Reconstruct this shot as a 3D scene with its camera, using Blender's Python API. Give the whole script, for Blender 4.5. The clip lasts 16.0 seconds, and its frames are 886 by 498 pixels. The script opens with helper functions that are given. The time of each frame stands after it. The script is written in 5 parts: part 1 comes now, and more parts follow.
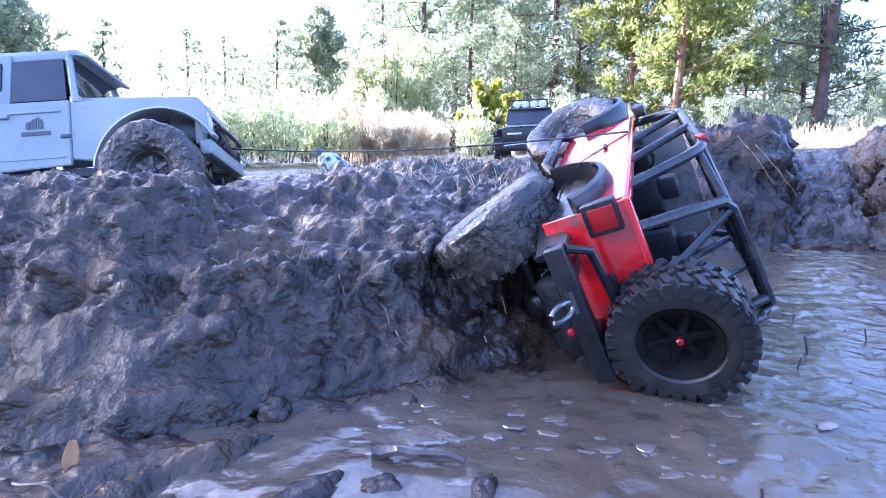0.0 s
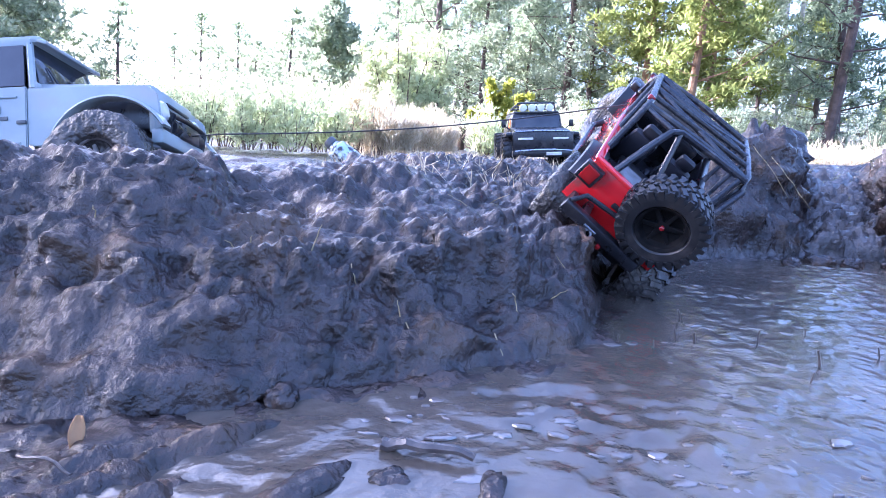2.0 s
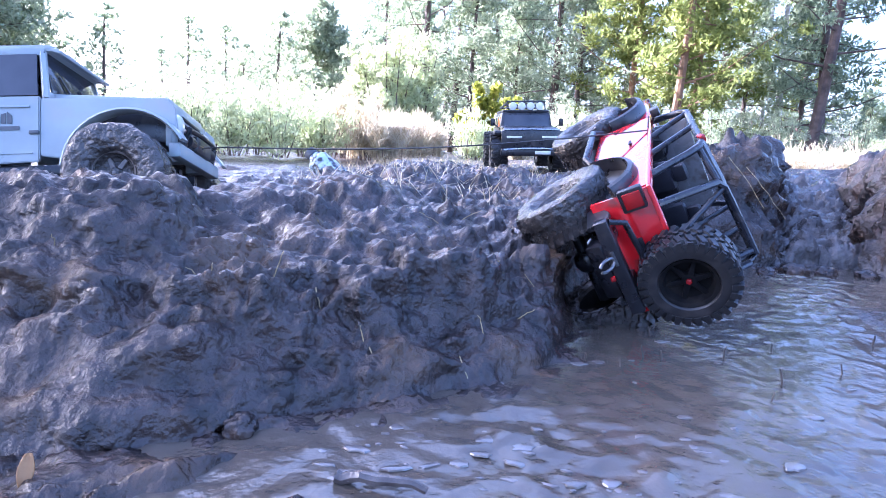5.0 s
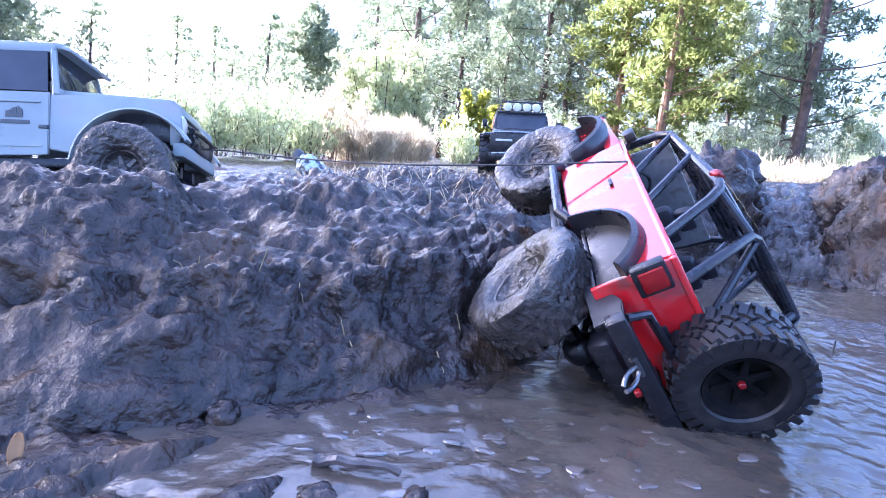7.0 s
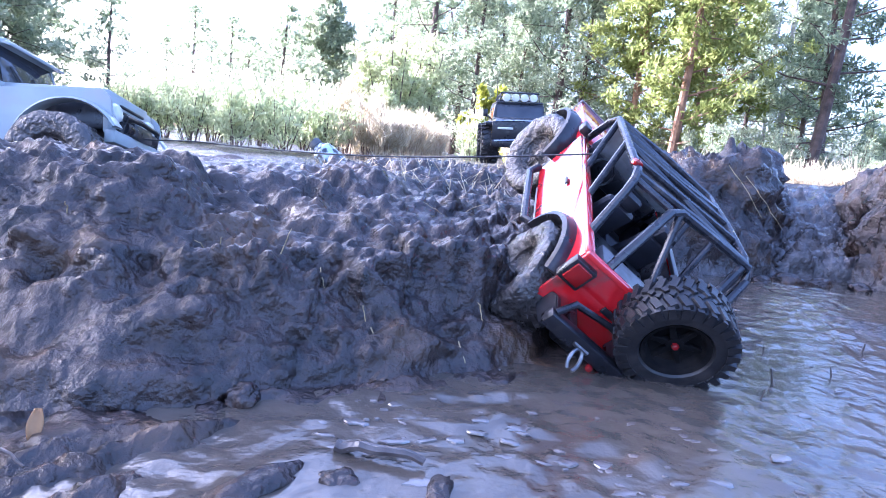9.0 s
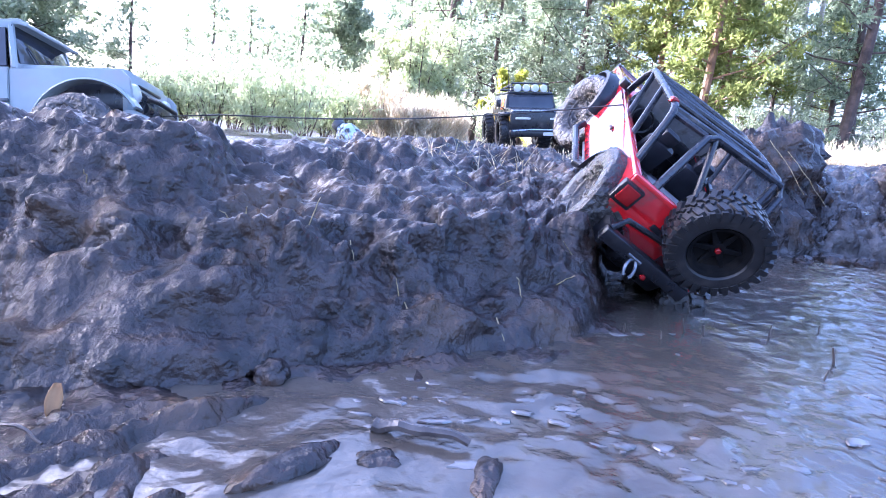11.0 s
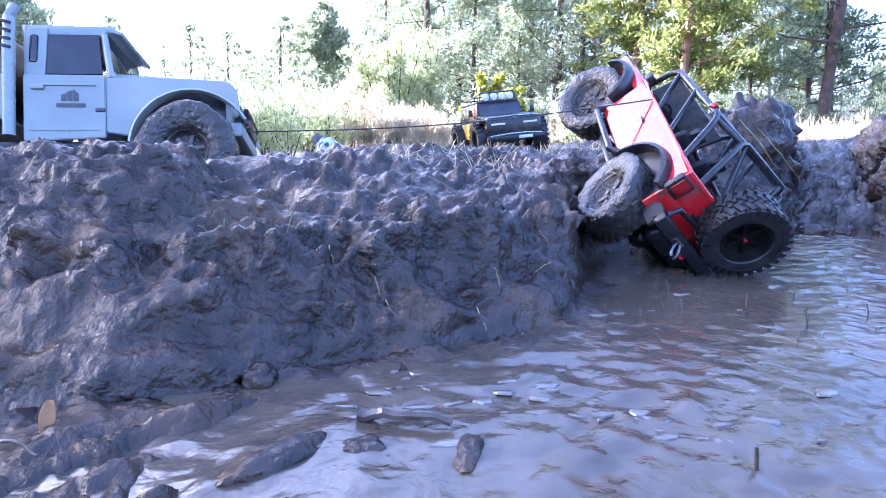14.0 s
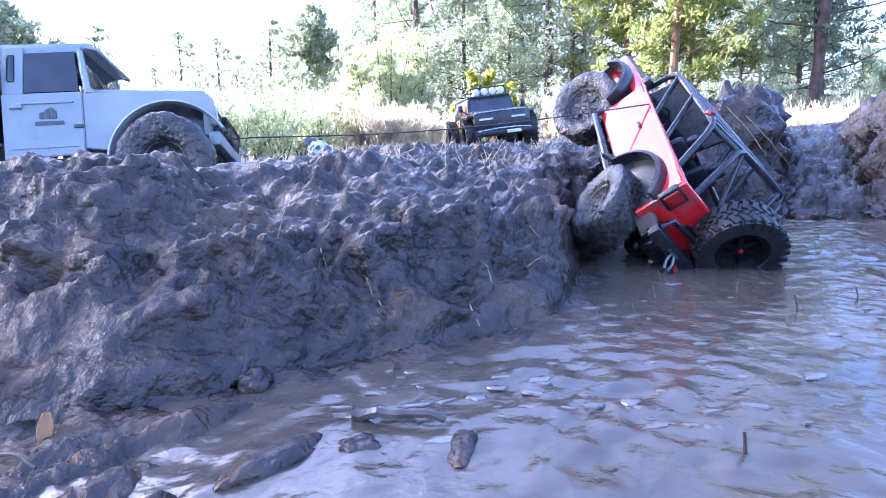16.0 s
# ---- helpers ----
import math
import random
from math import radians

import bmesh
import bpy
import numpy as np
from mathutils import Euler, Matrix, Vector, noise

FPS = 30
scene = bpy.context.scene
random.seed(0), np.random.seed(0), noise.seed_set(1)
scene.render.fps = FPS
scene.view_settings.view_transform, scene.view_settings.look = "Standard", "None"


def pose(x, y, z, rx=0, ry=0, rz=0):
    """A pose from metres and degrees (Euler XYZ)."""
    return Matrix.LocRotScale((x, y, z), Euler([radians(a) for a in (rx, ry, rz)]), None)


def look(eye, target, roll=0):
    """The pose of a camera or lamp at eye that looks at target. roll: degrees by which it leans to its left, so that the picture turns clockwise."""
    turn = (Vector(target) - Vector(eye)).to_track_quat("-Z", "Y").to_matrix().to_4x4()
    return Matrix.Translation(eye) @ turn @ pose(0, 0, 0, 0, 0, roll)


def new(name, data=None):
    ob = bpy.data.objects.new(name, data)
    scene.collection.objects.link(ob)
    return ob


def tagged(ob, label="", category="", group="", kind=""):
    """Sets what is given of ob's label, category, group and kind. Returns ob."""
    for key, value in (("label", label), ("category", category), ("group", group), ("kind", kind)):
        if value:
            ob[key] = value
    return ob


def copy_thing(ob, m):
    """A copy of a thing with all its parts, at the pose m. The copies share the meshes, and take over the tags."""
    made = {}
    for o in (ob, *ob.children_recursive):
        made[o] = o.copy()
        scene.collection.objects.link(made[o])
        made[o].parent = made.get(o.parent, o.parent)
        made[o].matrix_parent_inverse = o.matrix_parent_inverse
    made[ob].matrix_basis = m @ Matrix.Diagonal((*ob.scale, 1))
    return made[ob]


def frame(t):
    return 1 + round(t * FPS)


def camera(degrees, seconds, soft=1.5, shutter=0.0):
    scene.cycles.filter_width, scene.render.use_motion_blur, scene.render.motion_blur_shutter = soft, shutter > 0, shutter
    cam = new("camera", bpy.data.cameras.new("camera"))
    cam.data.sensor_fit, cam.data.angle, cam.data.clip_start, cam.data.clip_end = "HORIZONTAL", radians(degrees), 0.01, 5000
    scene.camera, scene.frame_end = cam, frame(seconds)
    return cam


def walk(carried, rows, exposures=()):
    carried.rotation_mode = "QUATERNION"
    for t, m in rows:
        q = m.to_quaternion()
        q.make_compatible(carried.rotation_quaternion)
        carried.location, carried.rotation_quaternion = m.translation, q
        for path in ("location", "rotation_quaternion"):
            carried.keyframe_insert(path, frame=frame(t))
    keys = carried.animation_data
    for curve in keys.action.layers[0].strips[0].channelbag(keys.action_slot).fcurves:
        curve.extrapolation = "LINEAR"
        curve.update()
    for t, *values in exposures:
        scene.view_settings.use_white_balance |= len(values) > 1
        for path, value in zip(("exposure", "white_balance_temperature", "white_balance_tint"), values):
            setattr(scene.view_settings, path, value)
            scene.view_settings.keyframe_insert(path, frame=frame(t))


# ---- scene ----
cam = camera(74.0, 16.0, soft=0.9)

EXPOSURES = [(0.0, 2.92, 4900, 29), (16.0, 2.92, 4900, 29)]
PATH = [
    (0, (-0.009, 0.032, 0.186), (-0.008, 2.005, -0.143), 0.0),
    (0.5, (-0.011, 0.033, 0.184), (-0.006, 2.005, -0.147), 0.8),
    (1, (-0.013, 0.034, 0.182), (-0.011, 2.006, -0.156), 2.0),
    (1.5, (-0.017, 0.035, 0.183), (-0.018, 2.006, -0.154), 2.5),
    (2, (-0.019, 0.037, 0.182), (-0.028, 2.008, -0.156), 3.0),
    (2.5, (-0.02, 0.038, 0.182), (-0.034, 2.008, -0.163), 3.3),
    (3, (-0.024, 0.039, 0.182), (-0.039, 2.009, -0.162), 3.8),
    (3.5, (-0.029, 0.04, 0.183), (-0.048, 2.01, -0.16), 4.9),
    (4, (-0.013, 0.028, 0.183), (-0.015, 1.999, -0.155), 3.1),
    (4.5, (-0.002, 0.04, 0.202), (0.015, 2.012, -0.131), 2.6),
    (7, (0.009, 0.016, 0.2), (0.077, 1.991, -0.108), 4.1),
    (7.5, (0.008, 0.012, 0.201), (0.08, 1.988, -0.098), 4.5),
    (8, (0.005, 0.02, 0.195), (0.061, 1.994, -0.121), 4.5),
    (8.5, (0.001, 0.023, 0.192), (0.048, 1.997, -0.128), 5.2),
    (11, (-0.015, 0.054, 0.169), (-0.044, 2.019, -0.2), 4.8),
    (11.5, (-0.02, 0.059, 0.164), (-0.065, 2.023, -0.214), 5.1),
    (12, (-0.014, 0.051, 0.166), (-0.07, 2.015, -0.206), 4.3),
    (12.5, (-0.008, 0.038, 0.171), (-0.042, 2.009, -0.166), 2.4),
    (13, (-0.001, 0.037, 0.166), (-0.019, 2.011, -0.156), 0.7),
    (13.5, (-0.005, 0.041, 0.163), (-0.021, 2.013, -0.17), 0.9),
    (14, (0.001, 0.038, 0.161), (-0.01, 2.009, -0.178), -0.0),
    (14.5, (0.004, 0.036, 0.162), (-0.004, 2.007, -0.177), -1.1),
    (15, (0.006, 0.035, 0.162), (0.0, 2.006, -0.18), -1.6),
    (15.5, (0.007, 0.034, 0.163), (0.003, 2.004, -0.182), -1.9),
    (16, (0.007, 0.034, 0.162), (0.004, 2.004, -0.183), -2.1),
]
walk(cam, [(t, look(eye, target, roll)) for t, eye, target, roll in PATH], EXPOSURES)

# ---- light ----
SUN_FROM = Vector((-0.85, 0.38, 0.43)).normalized()
world = bpy.data.worlds.new("sky")
scene.world = world
world.use_nodes = True
wn = world.node_tree.nodes
wn.clear()
sky = wn.new("ShaderNodeTexSky")
sky.sky_type, sky.sun_disc = "NISHITA", False
sky.sun_elevation = math.asin(SUN_FROM.z)
sky.sun_rotation = math.atan2(SUN_FROM.x, SUN_FROM.y)
sky.air_density, sky.dust_density = 1.0, 5.0
sky_bg = wn.new("ShaderNodeBackground")
sky_bg.inputs["Strength"].default_value = 0.15
sky_out = wn.new("ShaderNodeOutputWorld")
world.node_tree.links.new(sky.outputs[0], sky_bg.inputs[0])
world.node_tree.links.new(sky_bg.outputs[0], sky_out.inputs[0])

sun_data = bpy.data.lights.new("sun", "SUN")
sun_data.energy, sun_data.angle, sun_data.color = 5.0, radians(0.5), (1.0, 0.93, 0.82)
sun = new("sun", sun_data)
sun.matrix_world = look(SUN_FROM * 50, (0, 0, 0))


# ---- materials ----
def material(name, colours, scale=20.0, rough=(0.5, 0.8), bump=0.0, bump_scale=80.0, metal=0.0, specular=0.5, rand=0.0, detail=6.0, distort=0.0, stain=None, stain_scale=6.0, stain_amount=0.5):
    """A surface with two scales of grain: colours is (dark, light); stain is a second, patchy colour such as dried mud."""
    m = bpy.data.materials.new(name)
    m.use_nodes = True
    n, l = m.node_tree.nodes, m.node_tree.links
    b = n["Principled BSDF"]
    co = n.new("ShaderNodeTexCoord")
    tex = n.new("ShaderNodeTexNoise")
    tex.inputs["Scale"].default_value, tex.inputs["Detail"].default_value, tex.inputs["Distortion"].default_value = scale, detail, distort
    l.new(co.outputs["Object"], tex.inputs["Vector"])
    ramp = n.new("ShaderNodeValToRGB")
    ramp.color_ramp.elements[0].position, ramp.color_ramp.elements[1].position = 0.3, 0.7
    ramp.color_ramp.elements[0].color, ramp.color_ramp.elements[1].color = (*colours[0], 1), (*colours[1], 1)
    l.new(tex.outputs["Fac"], ramp.inputs["Fac"])
    colour = ramp.outputs["Color"]
    if stain:
        st = n.new("ShaderNodeTexNoise")
        st.inputs["Scale"].default_value, st.inputs["Detail"].default_value = stain_scale, 8.0
        l.new(co.outputs["Object"], st.inputs["Vector"])
        sr = n.new("ShaderNodeValToRGB")
        mid = 0.62 - 0.3 * stain_amount
        sr.color_ramp.elements[0].position, sr.color_ramp.elements[1].position = mid, mid + 0.14
        l.new(st.outputs["Fac"], sr.inputs["Fac"])
        mix = n.new("ShaderNodeMix")
        mix.data_type = "RGBA"
        l.new(sr.outputs["Color"], mix.inputs["Factor"])
        l.new(colour, mix.inputs["A"])
        mix.inputs["B"].default_value = (*stain, 1)
        colour = mix.outputs["Result"]
    if rand:
        info = n.new("ShaderNodeObjectInfo")
        hsv = n.new("ShaderNodeHueSaturation")
        rng = n.new("ShaderNodeMapRange")
        rng.inputs["To Min"].default_value, rng.inputs["To Max"].default_value = 1 - rand, 1 + rand
        l.new(info.outputs["Random"], rng.inputs["Value"])
        l.new(rng.outputs[0], hsv.inputs["Value"])
        l.new(colour, hsv.inputs["Color"])
        colour = hsv.outputs["Color"]
    l.new(colour, b.inputs["Base Color"])
    rr = n.new("ShaderNodeMapRange")
    rr.inputs["From Min"].default_value, rr.inputs["From Max"].default_value = 0.3, 0.7
    rr.inputs["To Min"].default_value, rr.inputs["To Max"].default_value = rough
    rt = n.new("ShaderNodeTexNoise")
    rt.inputs["Scale"].default_value, rt.inputs["Detail"].default_value = scale * 0.8, 6.0
    l.new(co.outputs["Object"], rt.inputs["Vector"])
    l.new(rt.outputs["Fac"], rr.inputs["Value"])
    l.new(rr.outputs[0], b.inputs["Roughness"])
    b.inputs["Metallic"].default_value, b.inputs["Specular IOR Level"].default_value = metal, specular
    if bump:
        bt = n.new("ShaderNodeTexNoise")
        bt.inputs["Scale"].default_value, bt.inputs["Detail"].default_value = bump_scale, 7.0
        l.new(co.outputs["Object"], bt.inputs["Vector"])
        bn = n.new("ShaderNodeBump")
        bn.inputs["Strength"].default_value, bn.inputs["Distance"].default_value = 0.9, bump
        l.new(bt.outputs["Fac"], bn.inputs["Height"])
        l.new(bn.outputs["Normal"], b.inputs["Normal"])
    return m


def wet_near_water(m, low, high):
    """Mud that the water has just left is smoother: roughness falls towards the water's level."""
    n, l = m.node_tree.nodes, m.node_tree.links
    b = n["Principled BSDF"]
    was = b.inputs["Roughness"].links[0].from_socket
    geo, xyz, rng, mul = n.new("ShaderNodeNewGeometry"), n.new("ShaderNodeSeparateXYZ"), n.new("ShaderNodeMapRange"), n.new("ShaderNodeMath")
    l.new(geo.outputs["Position"], xyz.inputs[0])
    l.new(xyz.outputs["Z"], rng.inputs["Value"])
    rng.inputs["From Min"].default_value, rng.inputs["From Max"].default_value = low, high
    rng.inputs["To Min"].default_value, rng.inputs["To Max"].default_value = 0.6, 1.0
    mul.operation = "MULTIPLY"
    l.new(was, mul.inputs[0])
    l.new(rng.outputs[0], mul.inputs[1])
    l.new(mul.outputs[0], b.inputs["Roughness"])
    relief = b.inputs["Normal"].links[0].from_node
    low_relief = n.new("ShaderNodeMapRange")
    l.new(xyz.outputs["Z"], low_relief.inputs["Value"])
    low_relief.inputs["From Min"].default_value, low_relief.inputs["From Max"].default_value = low, high
    low_relief.inputs["To Min"].default_value, low_relief.inputs["To Max"].default_value = 0.85, 0.95
    l.new(low_relief.outputs[0], relief.inputs["Strength"])


m_mud = material("wet_mud", ((0.009, 0.0064, 0.0054), (0.060, 0.041, 0.034)), 34, (0.16, 0.50), 0.0066, 115, stain=(0.085, 0.05, 0.028), stain_scale=10, stain_amount=0.28)
wet_near_water(m_mud, 0.008, 0.034)
m_clod = material("mud_clod", ((0.034, 0.027, 0.024), (0.115, 0.096, 0.086)), 60, (0.10, 0.30), 0.0015, 160)
m_water = material("muddy_water", ((0.060, 0.048, 0.036), (0.105, 0.086, 0.067)), 9, (0.01, 0.05), 0.0026, 46, specular=0.6)
m_slurry = material("mud_slurry", ((0.036, 0.030, 0.027), (0.120, 0.103, 0.095)), 46, (0.05, 0.30), 0.008, 110, specular=0.6)
# paler, glossier than the water, for its added flecks of sky glare
m_glint = material("sky_glint", ((0.09, 0.075, 0.065), (0.16, 0.14, 0.13)), 60, (0.02, 0.08), 0.001, 90, specular=1.0)
m_tyre = material("tyre_rubber", ((0.009, 0.009, 0.010), (0.022, 0.021, 0.022)), 60, (0.35, 0.6), 0.0004, 400, stain=(0.06, 0.05, 0.046), stain_scale=22, stain_amount=0.15)
m_muddy_tyre = material("muddy_tyre", ((0.014, 0.012, 0.011), (0.075, 0.062, 0.055)), 45, (0.10, 0.4), 0.003, 120)
m_wheel_mud = material("wet_mud_coat", ((0.014, 0.0115, 0.010), (0.058, 0.050, 0.045)), 48, (0.04, 0.22), 0.006, 130, specular=0.6)
m_rim = material("dark_rim", ((0.004, 0.004, 0.0045), (0.009, 0.0085, 0.009)), 80, (0.6, 0.85), specular=0.12, stain=(0.02, 0.017, 0.015), stain_scale=30, stain_amount=0.15)
m_rim_white = material("old_white_rim", ((0.13, 0.11, 0.095), (0.24, 0.21, 0.185)), 60, (0.4, 0.7), stain=(0.06, 0.048, 0.042), stain_scale=26, stain_amount=0.75)
m_red = material("red_plastic_body", ((0.50, 0.010, 0.014), (0.64, 0.018, 0.022)), 25, (0.05, 0.16), specular=0.8, stain=(0.11, 0.06, 0.052), stain_scale=30, stain_amount=0.22)
m_red.node_tree.nodes["Principled BSDF"].inputs["Coat Weight"].default_value = 0.8
m_red.node_tree.nodes["Principled BSDF"].inputs["Coat Roughness"].default_value = 0.06
m_black = material("black_plastic", ((0.008, 0.008, 0.010), (0.020, 0.020, 0.024)), 70, (0.22, 0.42), stain=(0.06, 0.052, 0.048), stain_scale=30, stain_amount=0.15)
m_cage = material("black_painted_tube", ((0.014, 0.015, 0.02), (0.03, 0.032, 0.04)), 70, (0.18, 0.35), stain=(0.08, 0.07, 0.065), stain_scale=40, stain_amount=0.15)
m_grey = material("grey_plate", ((0.16, 0.16, 0.17), (0.26, 0.26, 0.27)), 40, (0.35, 0.6), stain=(0.12, 0.10, 0.09), stain_scale=30, stain_amount=0.45)
m_haze = material("hazy_screen", ((0.20, 0.205, 0.22), (0.32, 0.33, 0.35)), 40, (0.15, 0.4), stain=(0.16, 0.14, 0.13), stain_scale=40, stain_amount=0.25)
m_steel = material("bare_steel", ((0.4, 0.4, 0.41), (0.6, 0.6, 0.62)), 60, (0.2, 0.4), metal=1.0)
m_dull_steel = material("dull_steel", ((0.16, 0.16, 0.165), (0.28, 0.28, 0.29)), 60, (0.3, 0.5), metal=1.0)
m_seat = material("black_seat", ((0.015, 0.016, 0.022), (0.03, 0.03, 0.04)), 60, (0.4, 0.6))
m_lens_red = material("red_lens", ((0.20, 0.006, 0.008), (0.30, 0.012, 0.012)), 60, (0.08, 0.15))
# pale pickup paint, darkened to carry the shade on its near side
m_white = material("shaded_pale_paint", ((0.26, 0.29, 0.285), (0.33, 0.355, 0.345)), 18, (0.25, 0.4), stain=(0.33, 0.32, 0.30), stain_scale=14, stain_amount=0.25)
m_glass = material("dark_window", ((0.02, 0.022, 0.03), (0.04, 0.042, 0.05)), 20, (0.03, 0.08), specular=0.7)
m_clear = material("clear_window", ((0.85, 0.88, 0.90), (0.95, 0.96, 0.97)), 20, (0.02, 0.05))
m_clear.node_tree.nodes["Principled BSDF"].inputs["Transmission Weight"].default_value = 0.95
m_clear.node_tree.nodes["Principled BSDF"].inputs["IOR"].default_value = 1.02
m_yellow = material("yellow_paint", ((0.62, 0.40, 0.03), (0.72, 0.48, 0.05)), 30, (0.2, 0.35), stain=(0.25, 0.2, 0.13), stain_scale=20, stain_amount=0.25)
m_orange = material("orange_lens", ((0.8, 0.16, 0.02), (0.85, 0.2, 0.03)), 30, (0.2, 0.3))
m_logo = material("dark_sticker", ((0.05, 0.055, 0.06), (0.08, 0.085, 0.09)), 80, (0.4, 0.6))
m_lamp = material("lamp_glass", ((0.55, 0.55, 0.52), (0.7, 0.7, 0.66)), 60, (0.05, 0.12))
m_rope = material("winch_rope", ((0.02, 0.02, 0.02), (0.05, 0.05, 0.05)), 200, (0.5, 0.7))
m_straw = material("dry_straw", ((0.30, 0.22, 0.10), (0.48, 0.38, 0.2)), 90, (0.5, 0.8), rand=0.25)
m_twig = material("wet_twig", ((0.03, 0.022, 0.018), (0.09, 0.07, 0.055)), 120, (0.25, 0.5), 0.0006, 300)
m_leaf = material("dead_leaf", ((0.26, 0.12, 0.035), (0.40, 0.20, 0.065)), 70, (0.4, 0.6))
m_blue = material("pale_blue_plastic", ((0.40, 0.50, 0.53), (0.60, 0.68, 0.70)), 30, (0.25, 0.5), stain=(0.035, 0.04, 0.05), stain_scale=75, stain_amount=0.62)
m_bark = material("pine_bark", ((0.06, 0.042, 0.034), (0.16, 0.11, 0.085)), 6, (0.8, 0.95), 0.02, 14, rand=0.2)
m_bark_red = material("red_pine_bark", ((0.16, 0.085, 0.05), (0.33, 0.19, 0.11)), 5, (0.8, 0.95), 0.02, 14, rand=0.15)
m_birch = material("birch_bark", ((0.22, 0.2, 0.18), (0.7, 0.68, 0.64)), 5, (0.6, 0.8), stain=(0.05, 0.045, 0.04), stain_scale=3, stain_amount=0.2)


def leaf_material(name, dark, light):
    """Thin foliage: colour varies from clump to clump, and some light passes through."""
    m = bpy.data.materials.new(name)
    m.use_nodes = True
    n, l = m.node_tree.nodes, m.node_tree.links
    n.clear()
    geo = n.new("ShaderNodeNewGeometry")
    ramp = n.new("ShaderNodeValToRGB")
    ramp.color_ramp.elements[0].color, ramp.color_ramp.elements[1].color = (*dark, 1), (*light, 1)
    l.new(geo.outputs["Random Per Island"], ramp.inputs["Fac"])
    dif, tra, mix, out = n.new("ShaderNodeBsdfDiffuse"), n.new("ShaderNodeBsdfTranslucent"), n.new("ShaderNodeMixShader"), n.new("ShaderNodeOutputMaterial")
    l.new(ramp.outputs[0], dif.inputs[0])
    l.new(ramp.outputs[0], tra.inputs[0])
    mix.inputs[0].default_value = 0.62
    l.new(dif.outputs[0], mix.inputs[1])
    l.new(tra.outputs[0], mix.inputs[2])
    l.new(mix.outputs[0], out.inputs[0])
    return m


# needle green is lifted to stand for veiling glare over the wood
m_pine = leaf_material("pine_needles", (0.13, 0.165, 0.10), (0.35, 0.40, 0.24))
m_spruce = leaf_material("sunny_needles", (0.16, 0.19, 0.05), (0.36, 0.38, 0.12))
m_bush = leaf_material("yellow_green_leaves", (0.22, 0.24, 0.03), (0.45, 0.44, 0.08))
# pale green, lightened further so that backlit leaves look sunlit
m_sun_pale = leaf_material("sun_lightened_leaves", (0.38, 0.42, 0.22), (0.66, 0.68, 0.42))
# paler grey-green copy of the needles, with haze and glare put into the colour
m_hazy = leaf_material("haze_paled_needles", (0.24, 0.28, 0.17), (0.50, 0.54, 0.36))
m_tan = leaf_material("dry_reed", (0.44, 0.36, 0.22), (0.70, 0.62, 0.46))


# ---- building helpers ----
def part(name, bm, mat, parent=None, label="", m=None, smooth=True):
    me = bpy.data.meshes.new(name)
    bm.normal_update()
    bm.to_mesh(me)
    bm.free()
    me.materials.append(mat)
    if smooth:
        me.shade_smooth()
        me.set_sharp_from_angle(angle=radians(38))
    ob = new(name, me)
    if parent is not None:
        ob.parent = parent
    if m is not None:
        ob.matrix_basis = m
    if label:
        ob["label"] = label
    return ob


def box(bm, size, at=(0, 0, 0), turn=(0, 0, 0), bevel=0.0, taper=(1.0, 1.0), segs=2):
    """A box of that size round a place; taper shrinks its top in x and y."""
    r = bmesh.ops.create_cube(bm, size=1.0)
    vs = r["verts"]
    for v in vs:
        if v.co.z > 0:
            v.co.x *= taper[0]
            v.co.y *= taper[1]
    bmesh.ops.scale(bm, vec=size, verts=vs)
    if bevel:
        es = list({e for v in vs for e in v.link_edges})
        out = bmesh.ops.bevel(bm, geom=es, offset=bevel, segments=segs, affect="EDGES", profile=0.5)
        vs = list({v for f in out["faces"] for v in f.verts} | {v for v in vs if v.is_valid})
    bmesh.ops.transform(bm, matrix=pose(*at, *turn), verts=vs)
    return bm


def tube(bm, pts, r, seg=8, taper=1.0, cap=True):
    """A bent tube through the points."""
    pts = [Vector(p) for p in pts]
    rings = []
    up = Vector((0.13, 0.21, 0.97))
    for i, p in enumerate(pts):
        a, b = pts[max(i - 1, 0)], pts[min(i + 1, len(pts) - 1)]
        d = (b - a).normalized()
        s = d.cross(up)
        if s.length < 0.05:
            s = d.cross(Vector((1, 0, 0)))
        s.normalize()
        w = d.cross(s)
        k = r * (1 + (taper - 1) * i / max(len(pts) - 1, 1))
        rings.append([bm.verts.new(p + k * (math.cos(2 * math.pi * j / seg) * s + math.sin(2 * math.pi * j / seg) * w)) for j in range(seg)])
    for q, w in zip(rings, rings[1:]):
        for j in range(seg):
            bm.faces.new((q[j], q[(j + 1) % seg], w[(j + 1) % seg], w[j]))
    if cap:
        bm.faces.new(rings[0][::-1])
        bm.faces.new(rings[-1])
    return bm


def lathe(bm, profile, seg=40, m=None):
    """Turns (radius, height along y) pairs about the y axis."""
    rings = [[bm.verts.new((r * math.cos(2 * math.pi * j / seg), y, r * math.sin(2 * math.pi * j / seg))) for j in range(seg)] for r, y in profile]
    for a, b in zip(rings, rings[1:]):
        for j in range(seg):
            bm.faces.new((a[j], a[(j + 1) % seg], b[(j + 1) % seg], b[j]))
    if m is not None:
        bmesh.ops.transform(bm, matrix=m, verts=[v for ring in rings for v in ring])
    return bm


